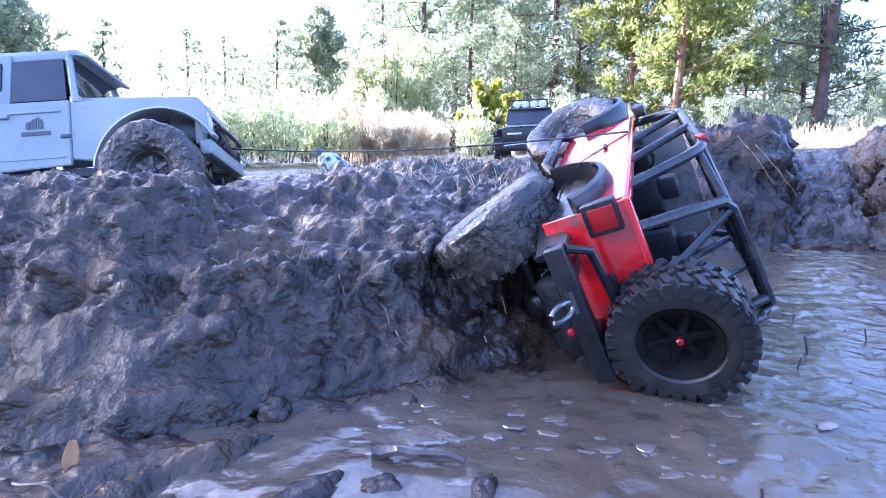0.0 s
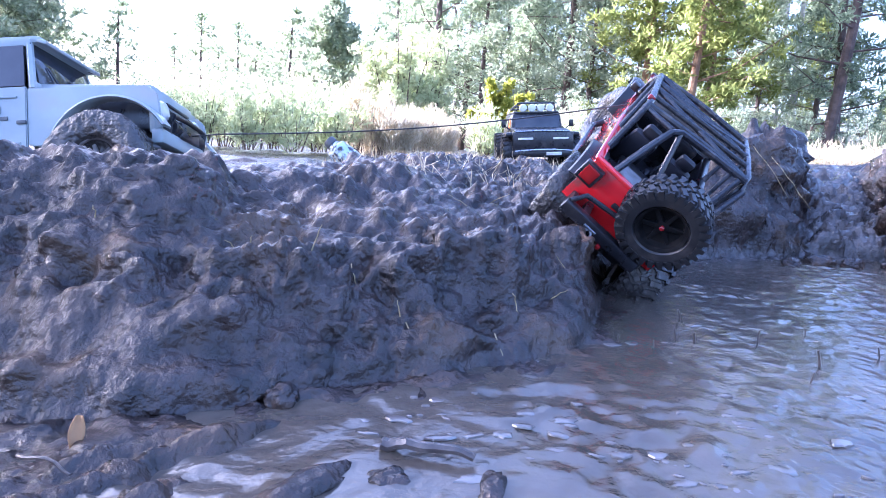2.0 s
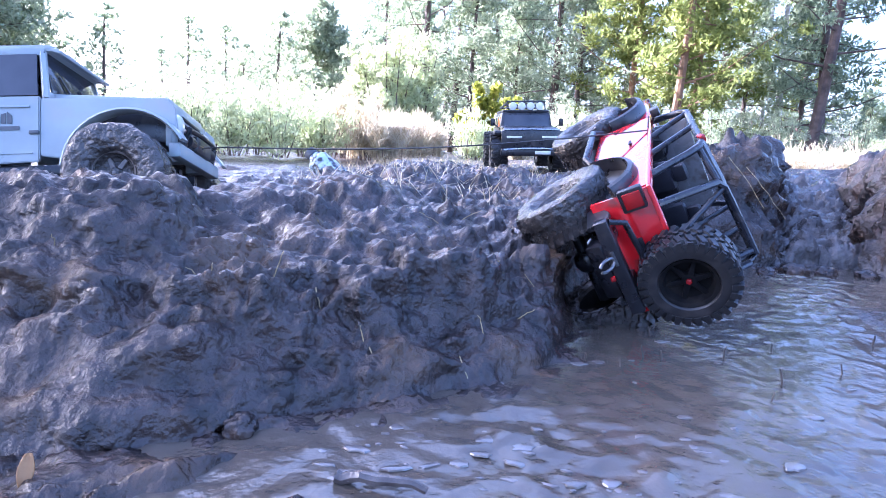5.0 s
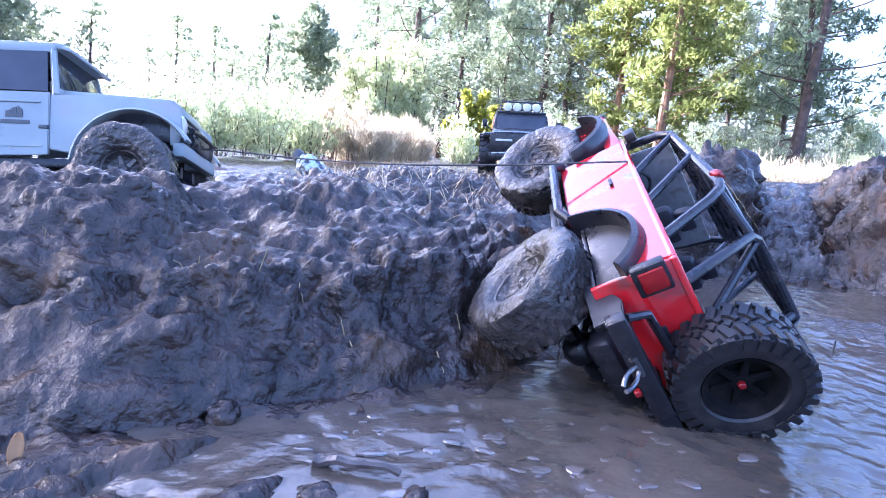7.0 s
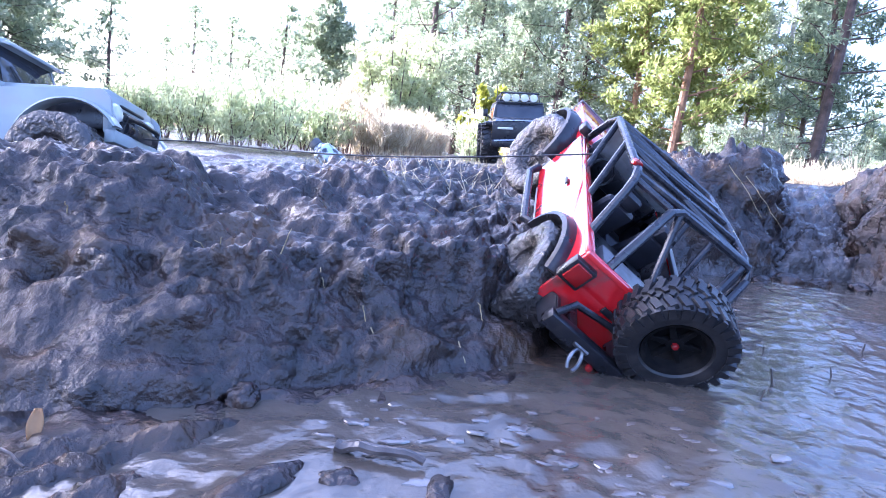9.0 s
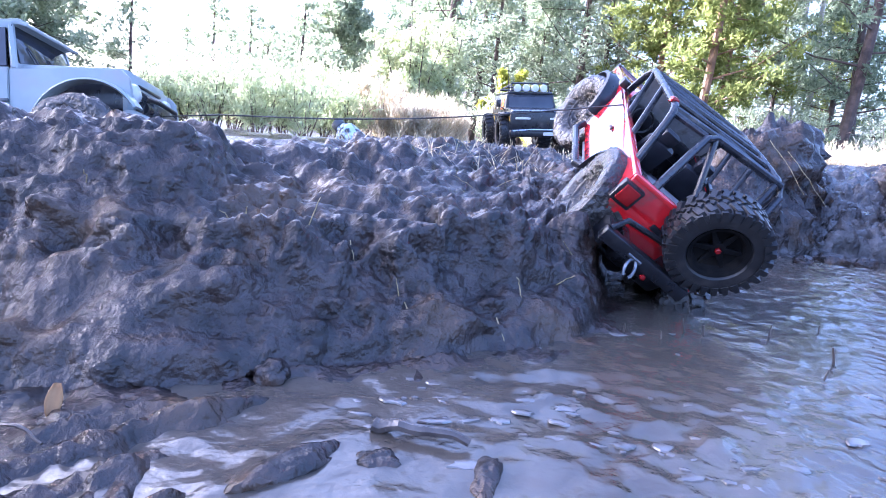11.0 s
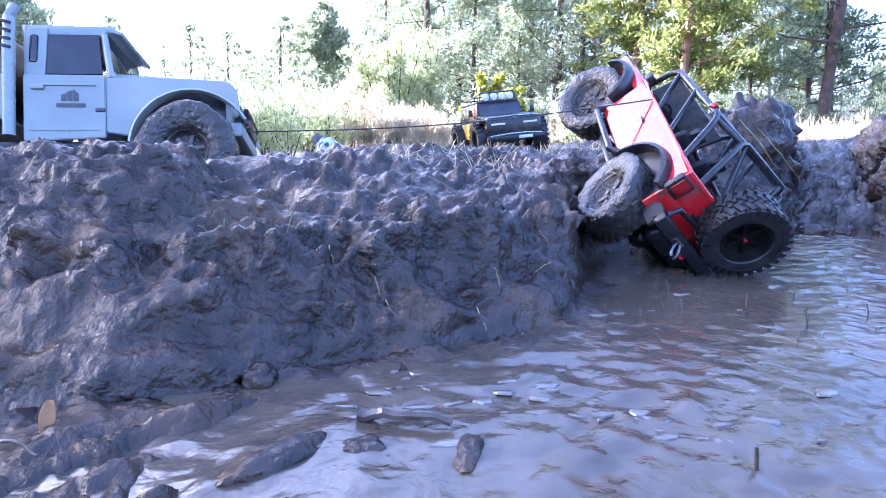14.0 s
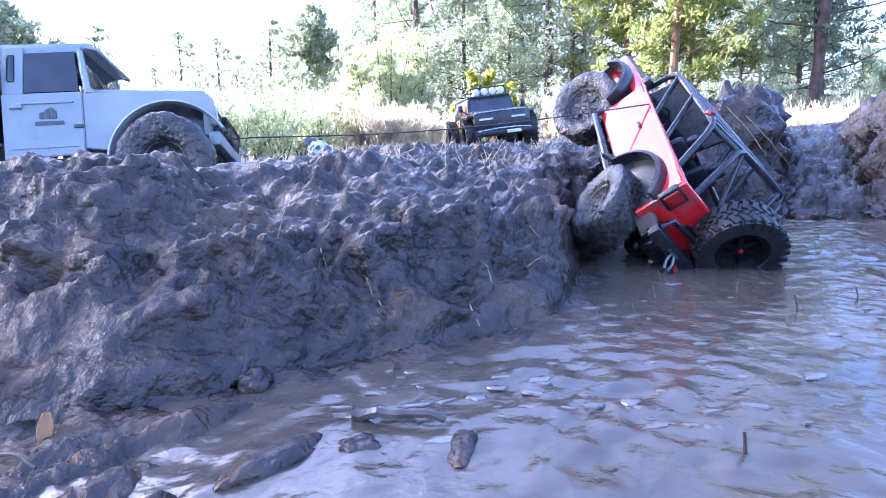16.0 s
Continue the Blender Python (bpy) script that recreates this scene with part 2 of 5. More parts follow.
def plate(bm, outline, depth, m=None, bevel=0.0):
    """A flat plate: an outline of (x, z) pairs made depth thick along y."""
    fr = [bm.verts.new((x, -depth / 2, z)) for x, z in outline]
    bk = [bm.verts.new((x, depth / 2, z)) for x, z in outline]
    bm.faces.new(fr)
    bm.faces.new(bk[::-1])
    k = len(fr)
    for i in range(k):
        bm.faces.new((fr[(i + 1) % k], fr[i], bk[i], bk[(i + 1) % k]))
    vs = fr + bk
    bmesh.ops.recalc_face_normals(bm, faces=list({f for v in vs for f in v.link_faces}))
    if bevel:
        es = [e for e in {e for v in vs for e in v.link_edges} if len(e.link_faces) == 2 and e.calc_face_angle(0) > 0.5]
        out = bmesh.ops.bevel(bm, geom=es, offset=bevel, segments=2, affect="EDGES")
        vs = list({v for f in out["faces"] for v in f.verts} | {v for v in vs if v.is_valid})
    if m is not None:
        bmesh.ops.transform(bm, matrix=m, verts=vs)
    return bm


def fresh():
    return bmesh.new()


def thing(name, label, category, m=None, group="", kind=""):
    ob = new(name)
    ob.empty_display_size = 0.05
    if m is not None:
        ob.matrix_basis = m
    return tagged(ob, label, category, group, kind)


# ---- the ground: one sheet with the flooded pit, its banks, the channel and the plain ----
PIT = [(-2.0, 0.25), (-0.6, 0.33), (-0.40, 0.36), (-0.27, 0.375), (-0.195, 0.395), (-0.137, 0.43), (-0.07, 0.466), (-0.027, 0.48), (0.022, 0.51), (0.06, 0.53),
       (0.13, 0.60), (0.165, 0.72), (0.20, 0.85), (0.30, 1.02), (0.45, 1.12), (0.62, 1.19), (0.70, 1.22), (0.80, 1.24), (0.87, 1.22), (0.90, 1.10), (1.0, 0.95),
       (1.15, 0.6), (1.3, 0.0), (1.3, -0.8), (-2.0, -0.8)]
CHANNEL = [(0.735, 1.14), (0.945, 1.5), (1.23, 2.0), (1.65, 2.7)]


def smooth(a, b, v):
    u = np.clip((v - a) / (b - a), 0, 1)
    return u * u * (3 - 2 * u)


def to_lines(x, y, pts, closed):
    best = np.full(x.shape, 1e9)
    ends = list(zip(pts, pts[1:] + pts[:1])) if closed else list(zip(pts, pts[1:]))
    for (ax, ay), (bx, by) in ends:
        dx, dy = bx - ax, by - ay
        u = np.clip(((x - ax) * dx + (y - ay) * dy) / (dx * dx + dy * dy), 0, 1)
        best = np.minimum(best, np.hypot(x - ax - u * dx, y - ay - u * dy))
    return best


def inside(x, y, pts):
    hit = np.zeros(x.shape, bool)
    for (ax, ay), (bx, by) in zip(pts, pts[1:] + pts[:1]):
        hit ^= ((ay > y) != (by > y)) & (x < (bx - ax) * (y - ay) / (by - ay + 1e-12) + ax)
    return hit


def base_height(x, y):
    d = to_lines(x, y, PIT, True)
    s = np.where(inside(x, y, PIT), -d, d)
    left = np.interp(s, [0, 0.01, 0.05, 0.10, 0.15, 0.20, 0.24, 0.45, 0.7, 1.5], [0.0, 0.028, 0.053, 0.080, 0.126, 0.154, 0.157, 0.108, 0.065, 0.09])
    mid = np.interp(s, [0, 0.008, 0.04, 0.10, 0.20, 0.30, 0.42, 0.7], [0.0, 0.02, 0.055, 0.090, 0.123, 0.146, 0.154, 0.145])
    wall = np.interp(s, [0, 0.015, 0.04, 0.08, 0.15, 0.3, 0.6], [0.0, 0.05, 0.10, 0.122, 0.134, 0.142, 0.142])
    mound = np.interp(s, [0, 0.02, 0.05, 0.08, 0.14, 0.35, 0.6, 0.9], [0.0, 0.08, 0.18, 0.215, 0.24, 0.235, 0.19, 0.17])
    right = np.interp(s, [0, 0.02, 0.05, 0.09, 0.35, 0.9], [0.0, 0.09, 0.19, 0.235, 0.25, 0.20])
    w_left = smooth(-0.13, -0.30, x) * 1.0
    w_wall = smooth(0.07, 0.17, x)
    w_mound = smooth(0.42, 0.60, x) * smooth(0.9, 1.1, y)
    w_right = smooth(0.80, 0.90, x)
    z = mid + (left - mid) * w_left
    z = z + (wall - z) * w_wall
    z = z + (mound - z) * w_mound
    z = z + (right - z) * w_right
    # the muddy channel that climbs out between the mound and the far bank
    c = to_lines(x, y, CHANNEL, False)
    ramp = np.interp(y, [1.15, 1.3, 1.6, 2.0, 2.4], [0.0, 0.03, 0.10, 0.16, 0.175])
    k = smooth(0.135, 0.075, c) * smooth(0.0, 0.03, s)
    z = z + (np.minimum(ramp, z) - z) * k
    # bed of the pit, with flats that stand just clear of the water near the camera
    bed = -0.035 * smooth(0, 0.10, -s)
    flat = smooth(0.43, 0.36, y) * smooth(-0.05, -0.16, x)
    near = smooth(0.46, 0.34, y) * (1 - flat)
    far_right = smooth(0.40, 0.62, x) * smooth(0.3, 0.5, y) * smooth(1.05, 0.85, y)
    bed = bed * (1 - flat) + 0.001 * flat
    bed = bed * (1 - near) - 0.010 * near
    bed = bed * (1 - far_right) - 0.0015 * far_right
    z = np.where(s > 0, z, bed)
    out = np.hypot(x, y - 1)
    z = z + (0.14 - z) * smooth(2.0, 6.0, out)
    return z, s


def lines(*stretches):
    vals = [stretches[0][0]]
    for a, b, step in stretches:
        vals += list(np.linspace(a, b, max(2, int(round((b - a) / step)) + 1))[1:])
    return np.array(vals)


def outward(start, first, limit, sign):
    vals, step, v = [], first, start
    while v < limit:
        v += step
        step *= 1.28
        vals.append(v)
    return np.array(vals) * sign


def build_ground():
    xs = lines((-0.62, -0.50, 0.006), (-0.50, 0.25, 0.0028), (0.25, 1.05, 0.0055), (1.05, 1.35, 0.012))
    ys = lines((0.20, 0.36, 0.004), (0.36, 0.66, 0.0026), (0.66, 1.30, 0.0055), (1.30, 1.75, 0.009), (1.75, 2.5, 0.02))
    xs = np.concatenate([outward(0.62, 0.01, 160, -1)[::-1], xs, outward(1.35, 0.015, 160, 1)])
    ys = np.concatenate([outward(-0.20, 0.01, 160, -1)[::-1], ys, outward(2.5, 0.03, 200, 1)])
    gx, gy = np.meshgrid(xs, ys)
    z, s = base_height(gx, gy)
    e = 0.004
    nx = -(base_height(gx + e, gy)[0] - base_height(gx - e, gy)[0]) / (2 * e)
    ny = -(base_height(gx, gy + e)[0] - base_height(gx, gy - e)[0]) / (2 * e)
    ln = np.sqrt(nx * nx + ny * ny + 1)
    nx, ny, nz = nx / ln, ny / ln, 1 / ln
    rough = (0.25 + 0.75 * smooth(-0.01, 0.03, s)) * (1 + 1.0 * smooth(0.45, 0.6, gx))
    disp = np.zeros(gx.shape)
    soft = np.zeros(gx.shape)
    fade = smooth(3.0, 1.7, np.hypot(gx, gy - 1))
    shape = gx.shape
    for i in range(shape[0]):
        for j in range(shape[1]):
            if fade[i, j] <= 0:
                continue
            p = Vector((gx[i, j], gy[i, j], z[i, j] * 1.3))
            near_by = -0.75 < gx[i, j] < 1.3 and 0.15 < gy[i, j] < 1.9
            a = noise.fractal(p * 8.0, 1.0, 2.1, 2)
            b = noise.fractal(p * 26.0 + Vector((3, 1, 7)), 0.85, 2.1, 3)
            q = p + Vector((a, b, -a)) * 0.012
            c = noise.turbulence(q * 42.0, 5, False, noise_basis="PERLIN_ORIGINAL", amplitude_scale=0.62, frequency_scale=2.15) if near_by else 0.6
            v = noise.voronoi(q * 27.0)[0] if s[i, j] > -0.01 else (1.0, 1.0)
            w = noise.voronoi(q * 70.0)[0] if near_by else (0.6, 0.6)
            clod = max(0.0, 0.5 - v[0]) * max(0.0, b + 0.35)
            crumb = max(0.0, 0.45 - w[0]) * max(0.0, a + 0.4)
            out = s[i, j] > 0
            big = abs(noise.noise(q * 15.0 + Vector((5, 2, 1)))) - 0.18
            lumpy = abs(noise.noise(q * 33.0 + Vector((1, 8, 4)))) + 0.5 * abs(noise.noise(q * 71.0)) - 0.27 if near_by else 0.0
            rugged = min(1.0, max(0.25, 0.62 + 1.5 * noise.noise(p * 7.0 + Vector((9, 4, 2)))))
            grain = noise.fractal(Vector((q.x * 60 + q.z * 30, q.y * 60, q.z * 130)), 0.7, 2.1, 3)
            amount = 0.018 * a + 0.010 * b - 0.0020 * (c - 0.6) + 0.016 * big + rugged * (0.013 * lumpy - 0.0050 * (c - 0.6) + 0.016 * clod + 0.0050 * crumb + 0.0022 * grain) - 0.002
            # a ledge that overhangs the washed-out foot of the bank
            edge = z[i, j] + 0.014 * a
            if gx[i, j] < 0.2 and gy[i, j] < 0.9:
                amount += (0.75 + 1.1 * b) * (0.013 * math.exp(-((edge - 0.076) / 0.013) ** 2) - 0.012 * math.exp(-((edge - 0.045) / 0.015) ** 2))
            flat_amount = 0.0030 * a + 0.0045 * b - 0.0035 * (c - 0.6) + 0.005 * lumpy
            soft[i, j] = 0.012 * a + 0.006 * b
            disp[i, j] = rough[i, j] * amount if out else flat_amount
    disp *= fade
    # deep tyre prints in the near flat: two ruts with bars across them and pushed-up edges
    worn = np.clip(0.6 + 90 * soft, 0, 1.2)
    for cx, cy, deg, half, reach in ((-0.150, 0.318, 50, 0.030, 0.075), (-0.205, 0.300, 44, 0.022, 0.05), (-0.085, 0.315, 52, 0.016, 0.05)):
        ang = math.radians(deg)
        u = (gx - cx) * math.cos(ang) + (gy - cy) * math.sin(ang)
        v = -(gx - cx) * math.sin(ang) + (gy - cy) * math.cos(ang) + 1.2 * soft
        along = smooth(reach + 0.03, reach, np.abs(u))
        inner = smooth(half, half - 0.010, np.abs(v)) * along
        bars = np.sin((u + 0.7 * np.abs(v) + 0.9 * soft) * 2 * math.pi / 0.017)
        disp += inner * (0.0030 * worn * bars - 0.003) + worn * 0.0085 * np.exp(-((np.abs(v) - half - 0.004) / 0.0060) ** 2) * along
    px, py, pz = gx + nx * disp, gy + ny * disp, z + nz * disp
    h, w = shape
    verts = np.stack([px, py, pz], -1).reshape(-1, 3)
    idx = np.arange(h * w).reshape(h, w)
    quads = np.stack([idx[:-1, :-1], idx[:-1, 1:], idx[1:, 1:], idx[1:, :-1]], -1).reshape(-1, 4)
    me = bpy.data.meshes.new("ground")
    me.from_pydata(verts.tolist(), [], quads.tolist())
    me.materials.append(m_mud)
    me.materials.append(m_slurry)
    # liquid mud runs down the channel and over the shallows at its mouth
    flow = to_lines(gx, gy, CHANNEL, False) + 2.2 * soft < 0.062
    shoal = (gx > 0.42) & (gy > 0.3) & (s < 0.004)
    me.polygons.foreach_set("material_index", (flow | shoal)[:-1, :-1].reshape(-1).astype(np.int32))
    me.shade_smooth()
    ob = new("ground", me)
    return tagged(ob, "dark wet churned mud with a flooded pit and clodded banks", "ground", kind="structure")


ground = build_ground()


def build_water():
    bm = fresh()
    bmesh.ops.create_grid(bm, x_segments=430, y_segments=400, size=0.5)
    for v in bm.verts:
        x, y = 0.40 + v.co.x * 1.85, 0.44 + v.co.y * 1.75
        far = float(smooth(0.28, 0.55, y) * smooth(0.12, 0.42, x))
        drift = Vector((1, 0.6, 0)) * 1.2 * noise.noise(Vector((x * 9, y * 9, 3)))
        q = Vector((x * 46, y * 36, 0)) + drift
        patch = max(0.0, min(1.0, 0.55 + 1.6 * noise.noise(Vector((x * 7 + 2, y * 7, 9)))))
        calm = 1 - 0.8 * math.exp(-((x - 0.2) ** 2 + (y - 0.70) ** 2) / 0.022)
        near = calm * noise.fractal(Vector((x * 48, y * 40, 5)) + drift, 0.7, 2.1, 3)
        swell = float(smooth(0.62, 0.42, y)) * noise.fractal(Vector((x * 27 + 4, y * 25, 2)) + drift, 0.9, 2.0, 2)
        v.co = (x, y, 0.0020 * swell + (0.0002 + 0.0026 * far * calm * (0.4 + 0.6 * patch)) * noise.fractal(q, 0.8, 2.2, 4) + (1 - far) * (0.25 + 0.75 * patch) * 0.0022 * near + 0.0004 * noise.noise(q * 0.4))
    return tagged(part("water", bm, m_water), "shallow brown muddy water with sky glare", "water", kind="structure")


water = build_water()


# ---- trees and shrubs ----
def leaf_mesh(name, centres, radius, count, length, width, mat, rng, parent, up=0.25, label=""):
    """Many small narrow leaves or needles scattered in clumps."""
    c = np.repeat(np.array(centres), count, axis=0)
    r = np.repeat(np.broadcast_to(np.array(radius, float), (len(centres),)), count)
    n = len(c)
    off = rng.normal(size=(n, 3))
    off /= np.linalg.norm(off, axis=1)[:, None]
    c = c + off * (r * rng.random(n) ** 0.5)[:, None] * [1, 1, 0.7]
    d = off + rng.normal(size=(n, 3)) * 0.7 + [0, 0, up]
    d /= np.linalg.norm(d, axis=1)[:, None]
    q = np.cross(d, rng.normal(size=(n, 3)))
    q /= np.linalg.norm(q, axis=1)[:, None]
    le = (length * (0.6 + 0.8 * rng.random(n)))[:, None]
    wi = (width * (0.6 + 0.8 * rng.random(n)))[:, None]
    verts = np.stack([c - d * le * 0.5, c + q * wi, c + d * le * 0.5, c - q * wi], 1).reshape(-1, 3)
    me = bpy.data.meshes.new(name)
    me.from_pydata(verts.tolist(), [], np.arange(4 * n).reshape(n, 4).tolist())
    me.materials.append(mat)
    ob = new(name, me)
    ob.parent = parent
    if label:
        ob["label"] = label
    return ob


def pine(seed, height, first, spread, bark, needles, label, lean=0.03, limbs=26, dense=34, leaf=0.17, radius=0.13, wide=0.14):
    """A pine: tapered trunk, limbs, and needle clumps along the limbs, with gaps."""
    rng = np.random.default_rng(seed)
    t = thing("pine_tree", label, "tree", None, "trees round the clearing")
    bm = fresh()
    bend = rng.normal(size=2) * 0.012 * height
    top = Vector((lean * height, rng.normal() * 0.02 * height, height))

    def on(k):
        return Vector((top.x * k + bend[0] * math.sin(3 * k), top.y * k + bend[1] * math.sin(4 * k), top.z * k))

    r0 = 0.011 * height + 0.03
    tube(bm, [on(k / 9) + (Vector((0, 0, -0.1)) if k == 0 else Vector()) for k in range(10)], r0, 9, 0.18)
    clumps, sizes = [], []
    for i in range(limbs):
        k = first + (1 - first) * (i / limbs) ** 0.9
        ang = i * 2.4 + rng.random() * 0.8
        reach = spread * (1.12 - ((k - first) / (1 - first)) ** 1.6) * (0.6 + 0.6 * rng.random())
        a = on(k)
        rise = 0.25 * reach * rng.normal() + 0.15 * reach
        mid = a + Vector((math.cos(ang) * reach * 0.5, math.sin(ang) * reach * 0.5, rise * 0.3))
        end = a + Vector((math.cos(ang) * reach, math.sin(ang) * reach, rise))
        tube(bm, [a, mid, end], r0 * 0.22 * (1.2 - k), 5, 0.25)
        for q in np.linspace(0.35, 1.0, 5):
            p = a.lerp(mid, q * 2) if q < 0.5 else mid.lerp(end, q * 2 - 1)
            clumps.append(np.array(p) + rng.normal(size=3) * reach * 0.13)
            sizes.append(radius * height ** 0.45 * (0.7 + 0.6 * rng.random()))
    for i in range(10):
        k = 0.08 + (first - 0.08) * rng.random()
        ang = rng.random() * 6.28
        a = on(k)
        tube(bm, [a, a + Vector((math.cos(ang), math.sin(ang), 0.1)) * spread * 0.35 * rng.random()], r0 * 0.10, 4, 0.3)
    part("trunk", bm, bark, t)
    leaf_mesh("crown", clumps, sizes, dense, leaf, leaf * wide, needles, rng, t)
    return t


def shrub(seed, height, width, leaves, count, label, category="shrub", name="shrub", leaf=0.03, stems=9, wide=0.3, up=0.6):
    rng = np.random.default_rng(seed)
    t = thing(name, label, category, None, "shrubs and dry grass round the clearing")
    bm = fresh()
    clumps = []
    for i in range(stems):
        a = rng.random() * 6.28
        b = Vector((math.cos(a), math.sin(a), 0)) * width * 0.15 * rng.random()
        e = Vector((math.cos(a) * width * (0.1 + 0.4 * rng.random()), math.sin(a) * width * 0.4 * rng.random(), height * (0.30 + 0.70 * rng.random() ** 0.8)))
        mid = b.lerp(e, 0.5) + Vector((0, 0, height * 0.08))
        tube(bm, [b - Vector((0, 0, 0.03)), mid, e], height * 0.008, 4, 0.3)
        for q in np.linspace(0.2, 1.0, 7):
            p = b.lerp(mid, q * 2) if q < 0.5 else mid.lerp(e, q * 2 - 1)
            clumps.append(np.array(p) + rng.normal(size=3) * width * 0.06)
    tagged(part("stem", bm, m_bark, t), kind="stuff")
    leaf_mesh("foliage", clumps, width * 0.13, count, leaf, leaf * wide, leaves, rng, t, up)
    return t


def put(px, far, z=0.14):
    """A place at that distance, on the bearing that the column px of the first view looks along."""
    return ((px - 784) / 1040.4 * far - 0.009, far, z)


def plant():
    rng = random.Random(5)
    dark_label = "tall pine with dark green needles and bare lower trunk"
    tall = [pine(11 + i, 8.5 + 0.8 * i, 0.11 + 0.03 * i, 1.7, m_bark, m_pine, dark_label, lean=(-0.06, 0.02, -0.03, 0.0)[i], limbs=38, dense=40, leaf=0.17, radius=0.10) for i in range(4)]
    sunny = [pine(31 + i, 7.5 + i, 0.10, 1.7, m_bark_red, m_spruce, "sunlit pine with yellow-green needles and reddish bark", limbs=44, dense=52, leaf=0.2, radius=0.11) for i in range(2)]
    young = [pine(51 + i, 4.4, 0.20, 2.0, m_bark, m_hazy, "young pine with airy crown paled for haze, against the bright sky", limbs=66, dense=62, leaf=0.15, radius=0.15, wide=0.20) for i in range(2)]
    light = [pine(61 + i, 5.4 + i, 0.12, 1.3, m_bark, m_hazy, "pine with thin grey-green crown, paled for haze", limbs=44, dense=40, leaf=0.15, radius=0.13, wide=0.17) for i in range(2)]
    thin = [pine(71 + i, 3.2, 0.15, 0.85, m_bark, m_hazy, "thin half-bare sapling with sparse grey-green crown, paled for haze", limbs=24, dense=12, leaf=0.11, radius=0.10, wide=0.3) for i in range(2)]
    birch = pine(91, 8.5, 0.55, 1.2, m_birch, m_sun_pale, "slender birch with white bark", lean=-0.05, limbs=16, dense=20, leaf=0.1)
    spots = [(tall, [(655, 31), (722, 24), (752, 20), (800, 25), (862, 27), (925, 23), (968, 18.5), (1012, 26), (1048, 29), (1098, 25), (1250, 22), (1424, 15),
                     (1446, 15.4), (1750, 19), (690, 38), (900, 36), (1195, 32), (680, 27), (780, 32), (838, 34), (884, 24), (950, 31), (1235, 36)]),
             (sunny, [(1105, 16.5), (1180, 15), (1215, 18), (1385, 22)]), (young, [(566, 20), (640, 27), (20, 15), (470, 30), (-60, 13)]), (light, [(735, 23), (830, 19), (905, 20), (1010, 18), (1300, 19), (1400, 18)]), (thin, [(408, 17), (205, 15), (300, 22), (500, 15), (345, 16), (440, 20), (375, 21)]), ([birch], [(1338, 22), (1368, 19)])]
    # unseen pines, added on the sun's side only to shade the pit
    for i, (x, y) in enumerate([(-6.6, 3.7), (-5.9, 4.5), (-7.4, 4.6), (-5.6, 2.7), (-8.4, 5.3), (-9.0, 4.6), (-8.0, 6.0), (-7.0, 2.6), (-10.5, 6.4)]):
        copy_thing(tall[i % 4], pose(x, y, 0.14, 0, 0, 77 * i))
    for kinds, places in spots:
        for i, (px, far) in enumerate(places):
            k = kinds[i % len(kinds)]
            m = pose(*put(px, far), 0, 0, rng.choice((-15, 0, 12, 20)) if far < 30 else rng.random() * 360)
            if i < len(kinds):
                k.matrix_basis = m
            else:
                copy_thing(k, m)
    for i, (px, far, h, w) in enumerate([(868, 6.2, 0.72, 0.42), (905, 7, 0.72, 0.45), (840, 6.8, 0.5, 0.36)]):
        s = shrub(100 + i, h, w, m_bush, 60, "bushy shrub with bright yellow-green leaves", leaf=0.055, stems=14)
        s.matrix_basis = pose(*put(px, far))
    pale = [shrub(120 + i, 0.62 + 0.12 * i, 0.75, m_sun_pale, 13, "pale green roadside shrub, leaves lightened for bright sun", leaf=0.06, stems=16, wide=0.2, up=1.0) for i in range(3)]
    for i, (px, far) in enumerate([(430, 6.4), (480, 7.2), (530, 6.6), (395, 7.4), (560, 8), (350, 8), (500, 9), (300, 7.5), (455, 8.6), (585, 9), (1545, 12), (1640, 9)]):
        m = pose(*put(px, far), 0, 0, 40 * i)
        if i < 3:
            pale[i].matrix_basis = m
        else:
            copy_thing(pale[i % 3], m)
    shade = [shrub(130 + i, 1.3, 1.0, m_hazy, 30, "grey-green undergrowth at the edge of the pine wood, paled for haze", "undergrowth", "undergrowth", leaf=0.06, stems=18, wide=0.16, up=0.8) for i in range(3)]
    for i, (px, far) in enumerate([(1260, 13), (1320, 14.5), (1385, 13.5), (1450, 15), (1510, 13), (1575, 14), (1210, 15), (1150, 16), (980, 14), (930, 16), (1040, 15), (1090, 17)]):
        m = pose(*put(px, far), 0, 0, 40 * i)
        if i < 3:
            shade[i].matrix_basis = m
        else:
            copy_thing(shade[i % 3], m)
    big = [shrub(140 + i, 2.7, 1.7, m_sun_pale, 60, "tall pale green leafy shrub, leaves lightened for sun", leaf=0.11, stems=20, wide=0.25) for i in range(2)]
    for i, (px, far) in enumerate([(690, 14), (650, 16), (735, 15), (1540, 19)]):
        m = pose(*put(px, far), 0, 0, 70 * i)
        if i < 2:
            big[i].matrix_basis = m
        else:
            copy_thing(big[i % 2], m)
    reeds = [shrub(160 + i, h, w, m_tan, 26, "ragged clump of dry tan grass and twigs", "dry grass", "dry_grass", leaf=0.085, stems=15, wide=0.035, up=1.6) for i, (h, w) in enumerate(((0.40, 0.34), (0.24, 0.42), (0.46, 0.28), (0.30, 0.5)))]
    low = [shrub(180 + i, 0.36 + 0.08 * i, 0.5, m_sun_pale, 12, "low pale green weeds and grass, lightened for sun", "weed", "weed", leaf=0.05, stems=16, wide=0.12, up=1.2) for i in range(2)]
